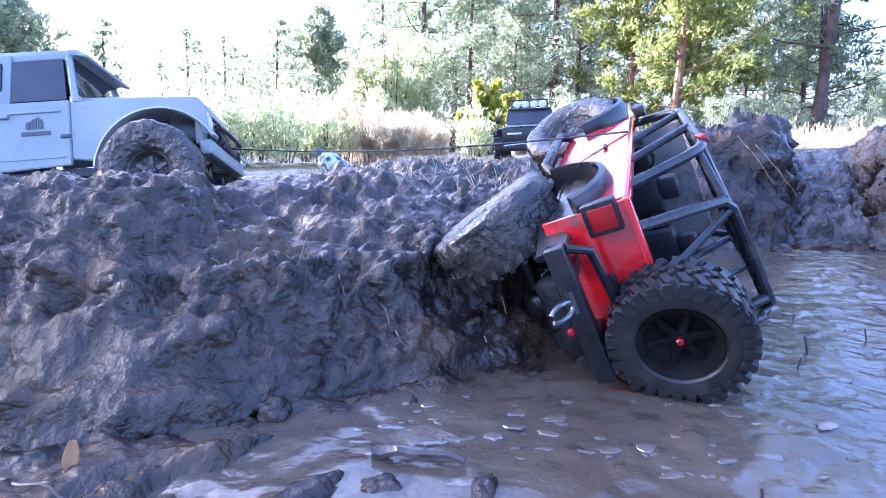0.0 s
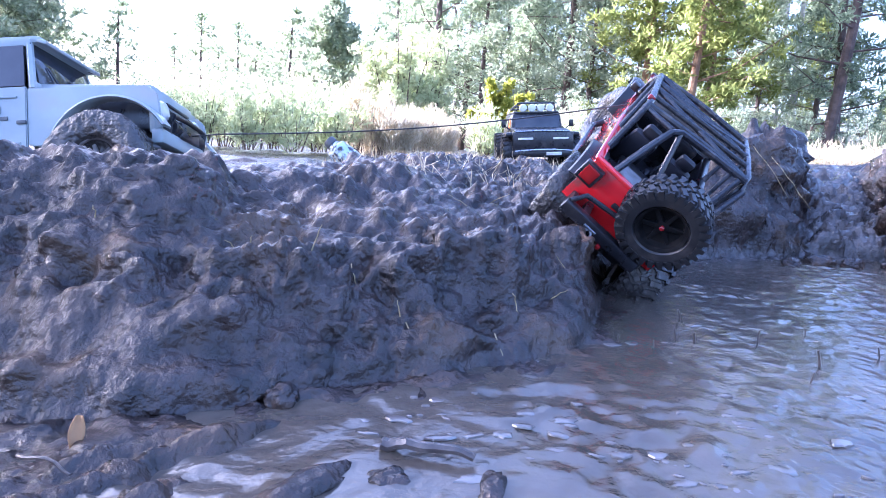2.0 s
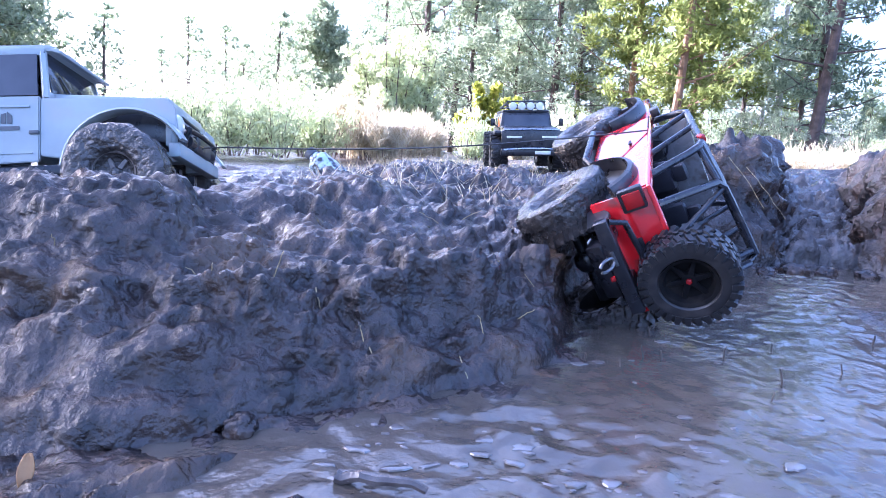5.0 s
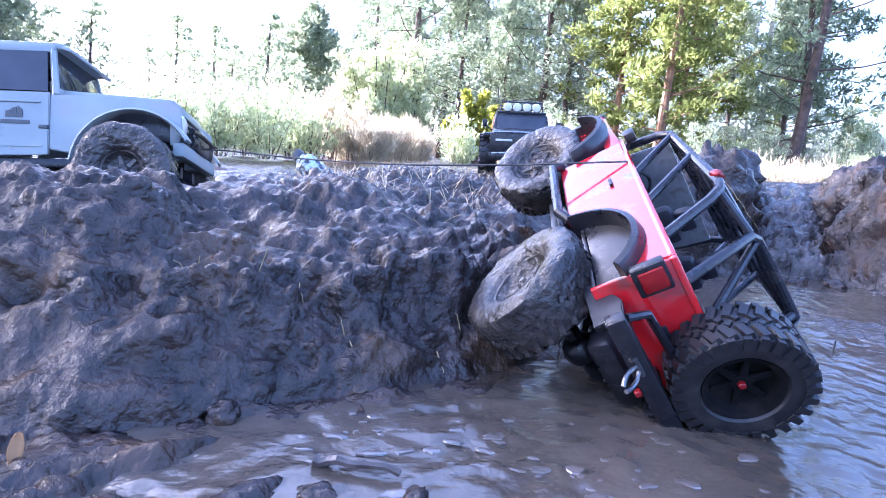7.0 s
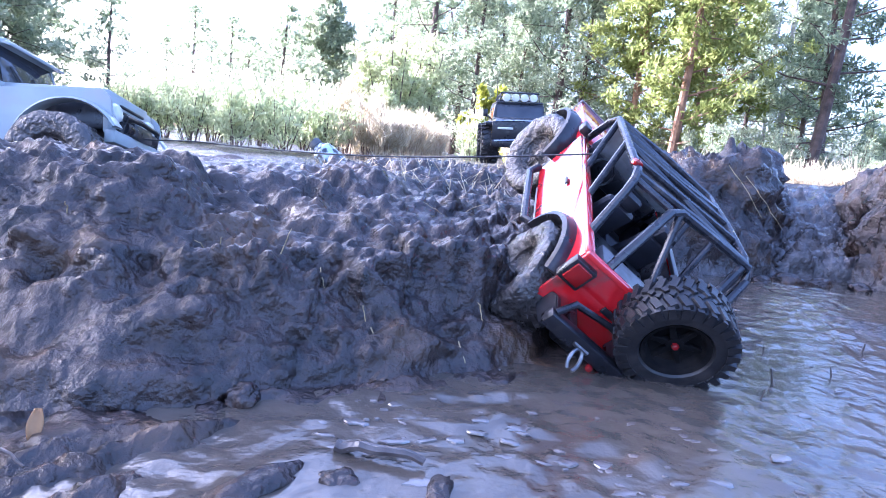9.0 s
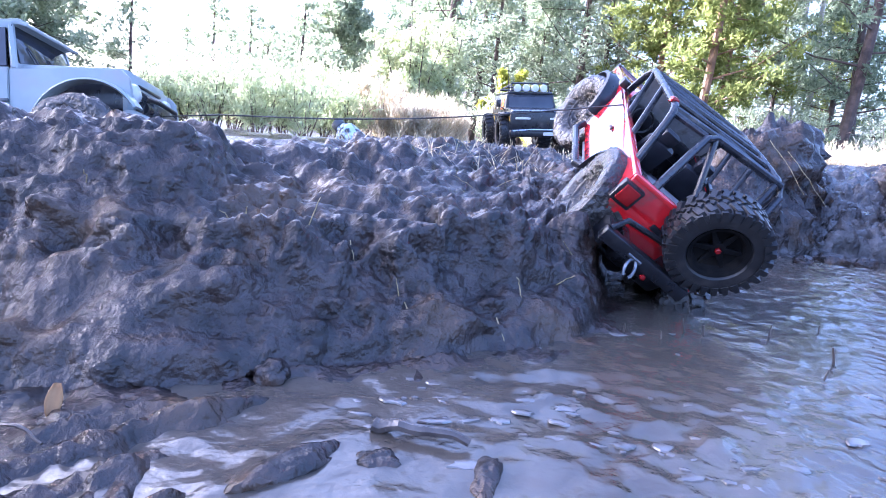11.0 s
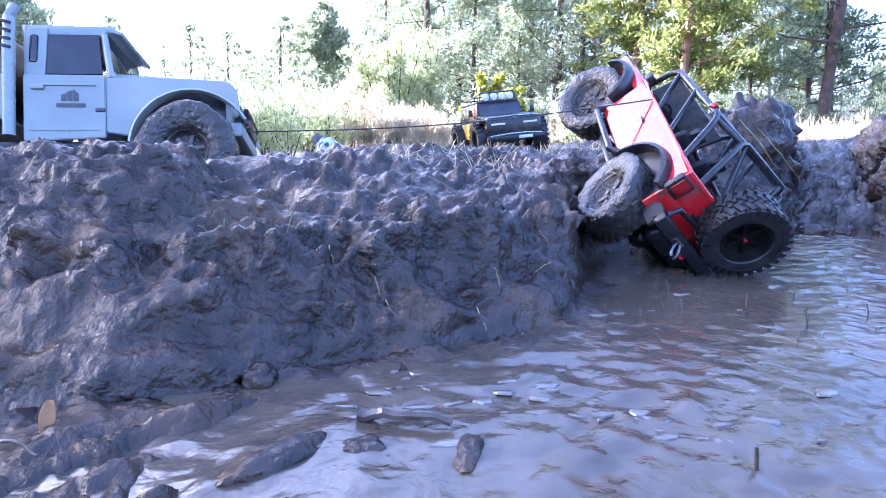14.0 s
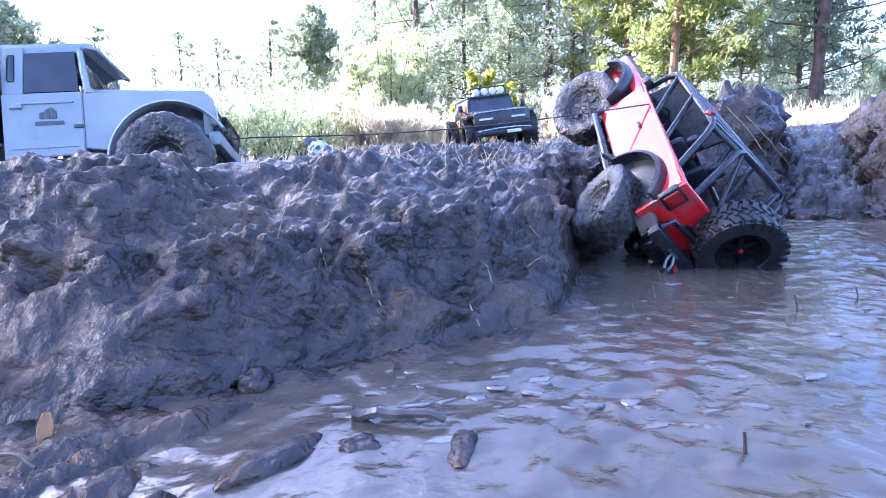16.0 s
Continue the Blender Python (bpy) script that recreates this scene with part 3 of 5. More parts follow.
    for i, (px, far) in enumerate([(430, 3.7), (350, 4.0), (470, 4.3), (510, 3.8), (550, 4.2), (390, 4.4), (585, 4.0), (300, 4.2), (840, 4.6), (1010, 4.8), (250, 4.0)]):
        m = pose(*put(px, far), 0, 0, 63 * i)
        if i < 2:
            low[i].matrix_basis = m
        else:
            copy_thing(low[i % 2], m)
    for i, (px, far) in enumerate([(605, 5.2), (640, 4.6), (668, 5.2), (700, 4.9), (735, 5.6), (770, 5.6), (620, 6.2), (715, 6.4), (655, 4.1), (690, 4.0), (622, 4.4), (725, 4.5), (750, 4.9), (920, 5.5), (980, 6)]):
        m = pose(*put(px, far), 0, 0, 50 * i)
        if i < 4:
            reeds[i].matrix_basis = m
        else:
            copy_thing(reeds[i % 4], m)

    straw = [shrub(170 + i, 0.13, 0.7, m_tan, 16, "low sunlit tuft of dry grass", "dry grass", "dry_grass", leaf=0.07, stems=18, wide=0.05, up=1.2) for i in range(2)]
    for i, (px, far) in enumerate([(1395, 4.2), (1440, 4.6), (1490, 4.3), (1530, 4.8), (1415, 5.2), (1465, 5.4), (1565, 5.0), (1600, 4.5), (1350, 4.9)]):
        m = pose(*put(px, far), 0, 0, 50 * i)
        if i < 2:
            straw[i].matrix_basis = m
        else:
            copy_thing(straw[i % 2], m)


plant()


# ---- wheels ----
def wheel(parent, at, axis, radius, width, tyre_mat, rim_mat, lugs=26, spokes=6, label="", hub_red=False, spin=0.0, name="wheel", caked=0, rim=0.56):
    """A wheel whose own y axis is its axle, its outer face at +y. Returns the wheel's empty."""
    w = new(name)
    w.parent = parent
    y = Vector(axis).normalized()
    x = y.cross(Vector((0, 0, 1))).normalized()
    z = x.cross(y)
    rot = Matrix((x, y, z)).transposed().to_4x4()
    w.matrix_basis = Matrix.Translation(at) @ rot @ pose(0, 0, 0, 0, spin, 0)
    if label:
        w["label"] = label
    h = width / 2
    rr = radius * rim
    bm = fresh()
    lathe(bm, [(rr, -h * 0.78), (rr * 1.1, -h * 0.95), (radius * 0.80, -h * 1.02), (radius * 0.92, -h * 0.9), (radius * 0.955, -h * 0.6), (radius * 0.965, 0), (radius * 0.955, h * 0.6),
               (radius * 0.92, h * 0.9), (radius * 0.80, h * 1.02), (rr * 1.1, h * 0.95), (rr, h * 0.78)], 48)
    if caked:
        for v in bm.verts:
            v.co *= 1 + 0.05 * noise.fractal(v.co * 60 + Vector((caked, 0, 0)), 1.0, 2.1, 3)
    part("tyre", bm, tyre_mat, w)
    k = 0.72 if caked else 1.0
    shapes = []
    for size in ((radius * 0.15 * k, h * 0.72, radius * 0.085), (radius * 0.13 * k, h * (0.10 if caked else 0.22), radius * (0.12 if caked else 0.20)), (radius * 0.10 * k, h * 0.30, radius * 0.07)):
        lug = fresh()
        box(lug, size, taper=(0.78, 0.84))
        me = bpy.data.meshes.new("tread_lug")
        lug.to_mesh(me)
        lug.free()
        me.materials.append(tyre_mat)
        shapes.append(me)
    low = radius * (0.030 if caked else 0.0)
    for i in range(lugs):
        a = 360 * i / lugs
        for side in (-1, 1):
            outer = pose(0, 0, 0, 0, a + (180 / lugs if side > 0 else 0), 0)
            inner = pose(0, 0, 0, 0, a + 90 / lugs * side, 0)
            for me, m in ((shapes[0], outer @ pose(0, side * h * 0.56, radius * 0.965 - low, 0, 0, 22 * side)), (shapes[1], outer @ pose(0, side * h * 0.97, radius * 0.885 - low)), (shapes[2], inner @ pose(0, side * h * 0.14, radius * 0.975 - low, 0, 0, -35 * side))):
                ob = new("tread_lug", me)
                ob.parent = w
                ob.matrix_basis = m
    bm = fresh()
    lathe(bm, [(rr * 1.02, -h * 0.8), (rr * 0.95, -h * 0.6), (rr * 0.9, 0), (rr * 0.93, h * 0.72), (rr * 1.04, h * 0.82), (rr * 1.02, h * 0.88), (rr * 0.88, h * 0.78), (rr * 0.78, h * 0.35), (rr * 0.30, h * 0.22), (rr * 0.26, h * 0.55), (rr * 0.001, h * 0.56)], 36)
    for i in range(spokes):
        k = len(bm.verts)
        box(bm, (rr * 0.22, h * 0.22, rr * 0.62), bevel=rr * 0.02, taper=(0.7, 0.7), segs=1)
        bm.verts.ensure_lookup_table()
        bmesh.ops.transform(bm, matrix=pose(0, 0, 0, 0, 360 * i / spokes, 0) @ pose(0, h * 0.42, rr * 0.55), verts=bm.verts[k:])
    part("rim", bm, rim_mat, w)
    bm = fresh()
    lathe(bm, [(rr * 0.11, h * 0.4), (rr * 0.11, h * 0.70), (rr * 0.08, h * 0.74), (rr * 0.001, h * 0.74)], 6)
    part("hub_nut", bm, m_lens_red if hub_red else rim_mat, w)
    if caked >= 10:
        bm = fresh()
        lathe(bm, [(radius * 1.0, h * 0.25), (radius * 1.015, h * 0.7), (radius * 0.985, h * 0.98), (radius * 0.93, h * 1.08), (radius * 0.86, h * 1.12), (radius * 0.76, h * 1.12), (rr * 1.14, h * 1.06), (rr * 1.02, h * 0.96), (rr * 0.9, h * 0.78),
                   (rr * 0.74, h * 0.50), (rr * 0.55, h * 0.40), (rr * 0.34, h * 0.46), (rr * 0.22, h * 0.66), (rr * 0.12, h * 0.72), (rr * 0.001, h * 0.72)], 72)
        for v in bm.verts:
            q = v.co * 45 + Vector((caked * 3.1, 0, 0))
            v.co += v.co.normalized() * radius * (0.055 * noise.fractal(q, 0.9, 2.1, 4) + 0.02 * noise.noise(q * 3.1))
        part("mud_coat", bm, m_wheel_mud, w, "thick coat of wet grey mud")
    return w


# ---- the red crawler on its side ----
def side_panel():
    arch = [(0.065 * math.cos(a) + 0.0, 0.035 + 0.062 * math.sin(a)) for a in np.linspace(0.12, math.pi - 0.75, 9)]
    return [(-0.05, 0.112), (-0.05, 0.082)] + arch[::-1] + [(0.07, 0.038), (0.215, 0.038), (0.215, 0.112)]


def build_crawler():
    car = thing("model_crawler", "red radio-controlled rock crawler with black roll cage, mud-caked and tipped over", "model car")
    W, OFF = 0.066, 0.009
    for side in (1, -1):
        bm = fresh()
        plate(bm, side_panel(), 0.004, pose(0, side * W - (OFF * 2 if side < 0 else 0), 0), 0.0012)
        p = part("side_panel", bm, m_red, car)
        if side > 0:
            bm = fresh()
            box(bm, (0.014, 0.0022, 0.004), (0.118, W + 0.004, 0.088), bevel=0.0008)
            part("door_handle", bm, m_black, p)
    bm = fresh()
    box(bm, (0.005, 2 * W + 2 * OFF + 0.002, 0.066), (-0.051, -OFF, 0.079), bevel=0.0015)
    rear = part("rear_panel", bm, m_red, car)
    bm = fresh()
    box(bm, (0.003, 0.036, 0.007), (-0.0555, -0.006, 0.083), (0, 0, 0), 0.001)
    part("tailgate_latch", bm, m_black, rear, "black latch plate")
    for side in (1, -1):
        bm = fresh()
        box(bm, (0.010, 0.027, 0.027), (-0.056, side * 0.060 - OFF + 0.009, 0.093), bevel=0.002)
        lamp = part("tail_lamp", bm, m_black, car, "black tail lamp housing with red lens")
        bm = fresh()
        box(bm, (0.004, 0.019, 0.020), (-0.0612, side * 0.060 - OFF + 0.009, 0.094), bevel=0.0012)
        part("lens", bm, m_lens_red, lamp)
    bm = fresh()
    box(bm, (0.27, 0.010, 0.006), (0.082, -W - 2 * OFF + 0.001, 0.1135), bevel=0.0022)
    part("tub_rim", bm, m_black, car, "black edge of the tub")
    bm = fresh()
    box(bm, (0.27, 0.010, 0.006), (0.082, W - 0.001, 0.1135), bevel=0.0022)
    box(bm, (0.010, 2 * W + 2 * OFF + 0.006, 0.006), (-0.0515, -OFF, 0.1135), bevel=0.0022)
    part("tub_rim", bm, m_red, car)
    bm = fresh()
    box(bm, (0.262, 2 * W + 2 * OFF - 0.008, 0.004), (0.083, -OFF, 0.048), bevel=0.001)
    box(bm, (0.004, 2 * W + 2 * OFF - 0.008, 0.062), (0.213, -OFF, 0.079), bevel=0.001)
    box(bm, (0.075, 2 * W - 0.008, 0.040), (-0.010, 0, 0.070), bevel=0.003)
    part("tub_floor", bm, m_black, car)
    for y in (W - 0.0045, -W - 2 * OFF + 0.0045):
        bm = fresh()
        box(bm, (0.255, 0.003, 0.058), (0.083, y, 0.080), bevel=0.001)
        part("tub_lining", bm, m_black, car)
    bm = fresh()
    box(bm, (0.003, 2 * W + 2 * OFF - 0.012, 0.058), (-0.0465, -OFF, 0.080), bevel=0.001)
    part("tub_lining", bm, m_black, car)
    bm = fresh()
    box(bm, (0.145, 2 * W + 2 * OFF - 0.012, 0.022), (0.290, -OFF, 0.100), (0, 3, 0), 0.006)
    box(bm, (0.12, 2 * W - 0.03, 0.05), (0.285, 0, 0.070), bevel=0.004)
    part("bonnet", bm, m_red, car)
    bm = fresh()
    box(bm, (0.008, 2 * W - 0.014, 0.052), (0.362, 0, 0.082), bevel=0.002)
    grille = part("grille", bm, m_black, car)
    for side in (1, -1):
        bm = fresh()
        lathe(bm, [(0.014, 0), (0.014, 0.006), (0.011, 0.009), (0.0001, 0.0095)], 18, pose(0.366, side * 0.04, 0.086, 0, 0, -90))
        part("headlight", bm, m_lamp, grille)
    # flares over the wheels
    for cx, cz, side, r, a0, a1 in ((0.0, 0.032, 1, 0.0655, 8, 140), (0.0, 0.032, -1, 0.0655, 8, 140), (0.287, 0.040, 1, 0.062, 38, 165), (0.287, 0.040, -1, 0.062, 38, 165)):
        bm = fresh()
        rows = []
        for a in np.linspace(radians(a0), radians(a1), 16):
            c, s_ = math.cos(a), math.sin(a)
            prof = ((r + 0.001, W - 0.016), (r + 0.004, W + 0.003), (r + 0.001, W + 0.013), (r - 0.004, W + 0.0145), (r - 0.005, W + 0.012), (r - 0.003, W - 0.014))
            rows.append([bm.verts.new((cx + q * c, side * yy - (OFF * 2 if side < 0 else 0), cz + q * s_)) for q, yy in prof])
        for q, w in zip(rows, rows[1:]):
            for j in range(6):
                bm.faces.new((q[j], q[(j + 1) % 6], w[(j + 1) % 6], w[j]))
        bm.faces.new(rows[0])
        bm.faces.new(rows[-1])
        bmesh.ops.recalc_face_normals(bm, faces=bm.faces)
        part("wheel_flare", bm, m_black, car, "black plastic wheel flare, muddy")
    # bumper with end plates, stays and shackle
    bm = fresh()
    box(bm, (0.013, 0.120, 0.016), (-0.088, 0.0, 0.058), bevel=0.002)
    box(bm, (0.040, 0.010, 0.012), (-0.070, 0.03, 0.058), bevel=0.001)
    box(bm, (0.040, 0.010, 0.012), (-0.070, -0.03, 0.058), bevel=0.001)
    bumper = part("rear_bumper", bm, m_black, car)
    for side in (1, -1):
        bm = fresh()
        plate(bm, [(-0.100, 0.048), (-0.098, 0.072), (-0.080, 0.074), (-0.050, 0.058), (-0.050, 0.046)], 0.006, pose(0.017, side * 0.064, -0.008, 0, 0, 8 * side), 0.001)
        part("end_plate", bm, m_black, bumper, "scuffed bumper end plate")
    bm = fresh()
    tube(bm, [(-0.088, 0.056, 0.066), (-0.078, 0.045, 0.080), (-0.070, 0.0, 0.082), (-0.078, -0.045, 0.080), (-0.088, -0.056, 0.066)], 0.0035, 8)
    part("bumper_hoop", bm, m_black, bumper)
    bm = fresh()
    c = Vector((-0.104, 0.014, 0.050))
    tube(bm, [c + Vector((-0.004 * math.cos(a) * 2.2, 0.006 * math.sin(a), -0.008 * math.cos(a) * 0.9)) for a in np.linspace(0.5, 5.8, 14)], 0.0019, 7)
    tube(bm, [c + Vector((0.009, -0.008, 0.008)), c + Vector((0.009, 0.010, 0.008))], 0.0022, 7)
    part("shackle", bm, m_dull_steel, bumper, "steel bow shackle")
    bm = fresh()
    box(bm, (0.006, 0.006, 0.006), (-0.096, -0.008, 0.048), bevel=0.002)
    part("red_cap", bm, m_lens_red, bumper)
    # roll cage
    L, R, ZL, ZR, r = 0.0625, -0.092, 0.1715, 0.186, 0.0046
    bars = [
        # left and right rails with their front and rear legs
        [(0.206, L, 0.112), (0.197, L, 0.150), (0.186, L - 0.001, 0.1625), (0.11, L - 0.001, 0.168), (0.04, L - 0.001, ZL + 0.001), (0.026, L, ZL - 0.003), (0.016, L, 0.158), (-0.010, L, 0.113)],
        [(0.206, R + 0.010, 0.112), (0.197, R + 0.004, 0.160), (0.186, R, 0.175), (0.11, R - 0.001, 0.182), (0.04, R, ZR), (0.026, R + 0.001, ZR - 0.005), (0.016, R + 0.003, 0.165), (-0.010, R + 0.010, 0.113)],
        # crossbars
        [(0.186, L - 0.001, 0.162), (0.190, -0.015, 0.170), (0.186, R, 0.175)], [(0.115, L - 0.001, 0.168), (0.115, R, 0.182)], [(0.034, L - 0.001, 0.171), (0.034, -0.015, 0.180), (0.034, R, 0.185)],
        [(0.075, L - 0.001, 0.170), (0.078, R, 0.184)], [(0.152, L - 0.001, 0.165), (0.152, R, 0.178)],
        # rear hoop that stands over the tailgate, with its stays
        [(-0.047, 0.040, 0.114), (-0.018, 0.030, 0.150), (0.006, 0.021, 0.175), (0.014, 0.010, 0.180), (0.018, -0.04, 0.184), (0.021, -0.088, 0.187), (0.012, -0.094, 0.178), (-0.016, -0.086, 0.150), (-0.047, -0.072, 0.114)],
        [(0.016, -0.080, 0.184), (-0.010, -0.074, 0.148), (-0.040, -0.058, 0.116)], [(0.030, L, 0.168), (0.010, 0.022, 0.176)], [(0.012, 0.010, 0.178), (-0.040, -0.012, 0.116)],
        # diagonals in the roof and the sides
        [(0.184, L - 0.001, 0.163), (0.115, R, 0.181)], [(0.115, L - 0.001, 0.168), (0.036, R, 0.184)],
        [(0.112, L, 0.167), (0.060, L + 0.001, 0.114)], [(0.180, L, 0.163), (0.128, L + 0.001, 0.114)], [(0.108, R, 0.180), (0.055, R + 0.008, 0.113)], [(0.184, R, 0.174), (0.125, R + 0.008, 0.113)],
        [(0.150, L - 0.002, 0.165), (0.120, -0.02, 0.176), (0.150, R, 0.178)],
    ]
    for pts in bars:
        bm = fresh()
        tube(bm, pts, r if len(pts) > 2 else r * 0.82, 9)
        part("cage_bar", bm, m_cage, car)
    # inside
    for side in (1, -1):
        bm = fresh()
        box(bm, (0.045, 0.040, 0.016), (0.100, side * 0.030 - 0.004, 0.068), bevel=0.005)
        box(bm, (0.014, 0.040, 0.060), (0.074, side * 0.030 - 0.004, 0.100), (0, -14, 0), 0.006)
        box(bm, (0.012, 0.024, 0.018), (0.066, side * 0.030 - 0.004, 0.137), (0, -14, 0), 0.005)
        part("seat", bm, m_seat, car)
    bm = fresh()
    box(bm, (0.016, 0.118, 0.030), (0.190, -0.004, 0.102), bevel=0.005)
    dash = part("dashboard", bm, m_black, car)
    bm = fresh()
    tube(bm, [(0.168 + 0.004 * math.sin(a), 0.03 + 0.016 * math.cos(a), 0.108 + 0.016 * math.sin(a)) for a in np.linspace(0, 6.283, 16)], 0.0018, 6, cap=False)
    part("steering_wheel", bm, m_black, dash)
    bm = fresh()
    box(bm, (0.05, 0.07, 0.012), (-0.010, -0.004, 0.097), bevel=0.002)
    part("luggage_tray", bm, m_grey, car, "scuffed grey tray behind the seats")
    bm = fresh()
    plate(bm, [(0.006, 0.113), (-0.008, 0.158), (-0.004, 0.159), (0.010, 0.113)], 0.136, pose(0.196, -0.015, 0), 0.001)
    part("windscreen", bm, m_haze, car, "hazy mud-splashed windscreen")
    bm = fresh()
    box(bm, (0.016, 0.012, 0.012), (0.197, L + 0.014, 0.124), bevel=0.002)
    tube(bm, [(0.197, L, 0.116), (0.197, L + 0.012, 0.122)], 0.002, 6)
    part("mirror", bm, m_black, car)
    bm = fresh()
    box(bm, (0.013, 0.010, 0.008), (0.050, L + 0.001, 0.174), (0, 20, 0), 0.003)
    part("red_marker", bm, m_lens_red, car, "red plastic marker on the cage")
    bm = fresh()
    tube(bm, [(0.075, W + 0.004, 0.040), (0.085, W + 0.012, 0.032), (0.205, W + 0.012, 0.032), (0.215, W + 0.004, 0.042)], 0.005, 9)
    part("side_slider", bm, m_cage, car)
    # chassis and axles
    bm = fresh()
    for side in (1, -1):
        box(bm, (0.36, 0.008, 0.018), (0.145, side * 0.026 - 0.008, 0.036), bevel=0.001)
    box(bm, (0.09, 0.05, 0.035), (0.15, -0.008, 0.030), bevel=0.004)
    part("chassis_rail", bm, m_black, car)
    bm = fresh()
    box(bm, (0.115, 0.100, 0.008), (0.145, -0.010, 0.012), bevel=0.003)
    box(bm, (0.115, 0.020, 0.008), (0.145, 0.046, 0.022), (24, 0, 0), 0.002)
    box(bm, (0.115, 0.020, 0.008), (0.145, -0.066, 0.022), (-24, 0, 0), 0.002)
    part("skid_plate", bm, m_black, car)
    for x0, x1 in ((-0.046, 0.064), (0.226, 0.345)):
        bm = fresh()
        box(bm, (x1 - x0, 0.090, 0.045), ((x0 + x1) / 2, -0.010, 0.068), bevel=0.006)
        part("inner_wheel_well", bm, m_black, car)
    for x0, x1 in ((0.10, 0.0), (0.19, 0.282)):
        for y0 in (0.022, -0.044):
            bm = fresh()
            tube(bm, [(x0, y0 * 0.7, 0.018), (x1, y0, 0.004)], 0.0042, 8)
            part("suspension_link", bm, m_black, car)
        bm = fresh()
        tube(bm, [(x0, -0.008, 0.030), (x1, -0.008, 0.010)], 0.006, 10)
        part("drive_shaft", bm, m_dull_steel, car)
    bm = fresh()
    box(bm, (0.034, 0.075, 0.024), (-0.046, -0.016, 0.036), (0, -20, 0), 0.006)
    part("fuel_tank", bm, m_black, car)
    for cx, a, b in ((-0.005, (-0.002, 0.040, 0.004), (-0.004, -0.080, 0.004)), (0.287, (0.287, 0.040, 0.022), (0.287, -0.080, 0.020))):
        bm = fresh()
        tube(bm, [a, b], 0.008, 10)
        mid = (Vector(a) + Vector(b)) / 2
        bmesh.ops.create_icosphere(bm, subdivisions=2, radius=0.018, matrix=Matrix.Translation(mid))
        part("axle", bm, m_black, car)
        for q in (0.25, 0.75):
            p = Vector(a).lerp(Vector(b), q)
            bm = fresh()
            tube(bm, [p, p + Vector((0.03 if cx < 0.1 else -0.03, 0, 0.05))], 0.006, 8)
            part("shock_absorber", bm, m_steel, car)
    return car


crawler = build_crawler()
wheel_rr = wheel(crawler, (-0.004, -0.096, 0.004), (0.0, -0.98, 0.1), 0.061, 0.050, m_muddy_tyre, m_rim, 28, label="mud-smeared lugged tyre, half sunk in muddy water")
wheel_rl = wheel(crawler, (0.0, 0.053, 0.004), (0.07, 0.99, 0.0), 0.061, 0.050, m_muddy_tyre, m_muddy_tyre, 28, label="tyre caked in wet grey mud", caked=10)
wheel_fl = wheel(crawler, (0.286, 0.050, 0.022), (-0.28, 0.95, 0.0), 0.061, 0.050, m_muddy_tyre, m_muddy_tyre, 28, label="tyre caked in wet grey mud", caked=12)
wheel_fr = wheel(crawler, (0.286, -0.094, 0.020), (0.0, -1.0, 0.0), 0.061, 0.050, m_muddy_tyre, m_muddy_tyre, 28, label="tyre caked in wet grey mud", caked=12)
spare = wheel(crawler, (-0.074, -0.040, 0.120), (-1.0, 0.0, -0.04), 0.053, 0.044, m_tyre, m_rim, 28, label="clean black spare wheel bolted to the rear", hub_red=True, name="spare_wheel")


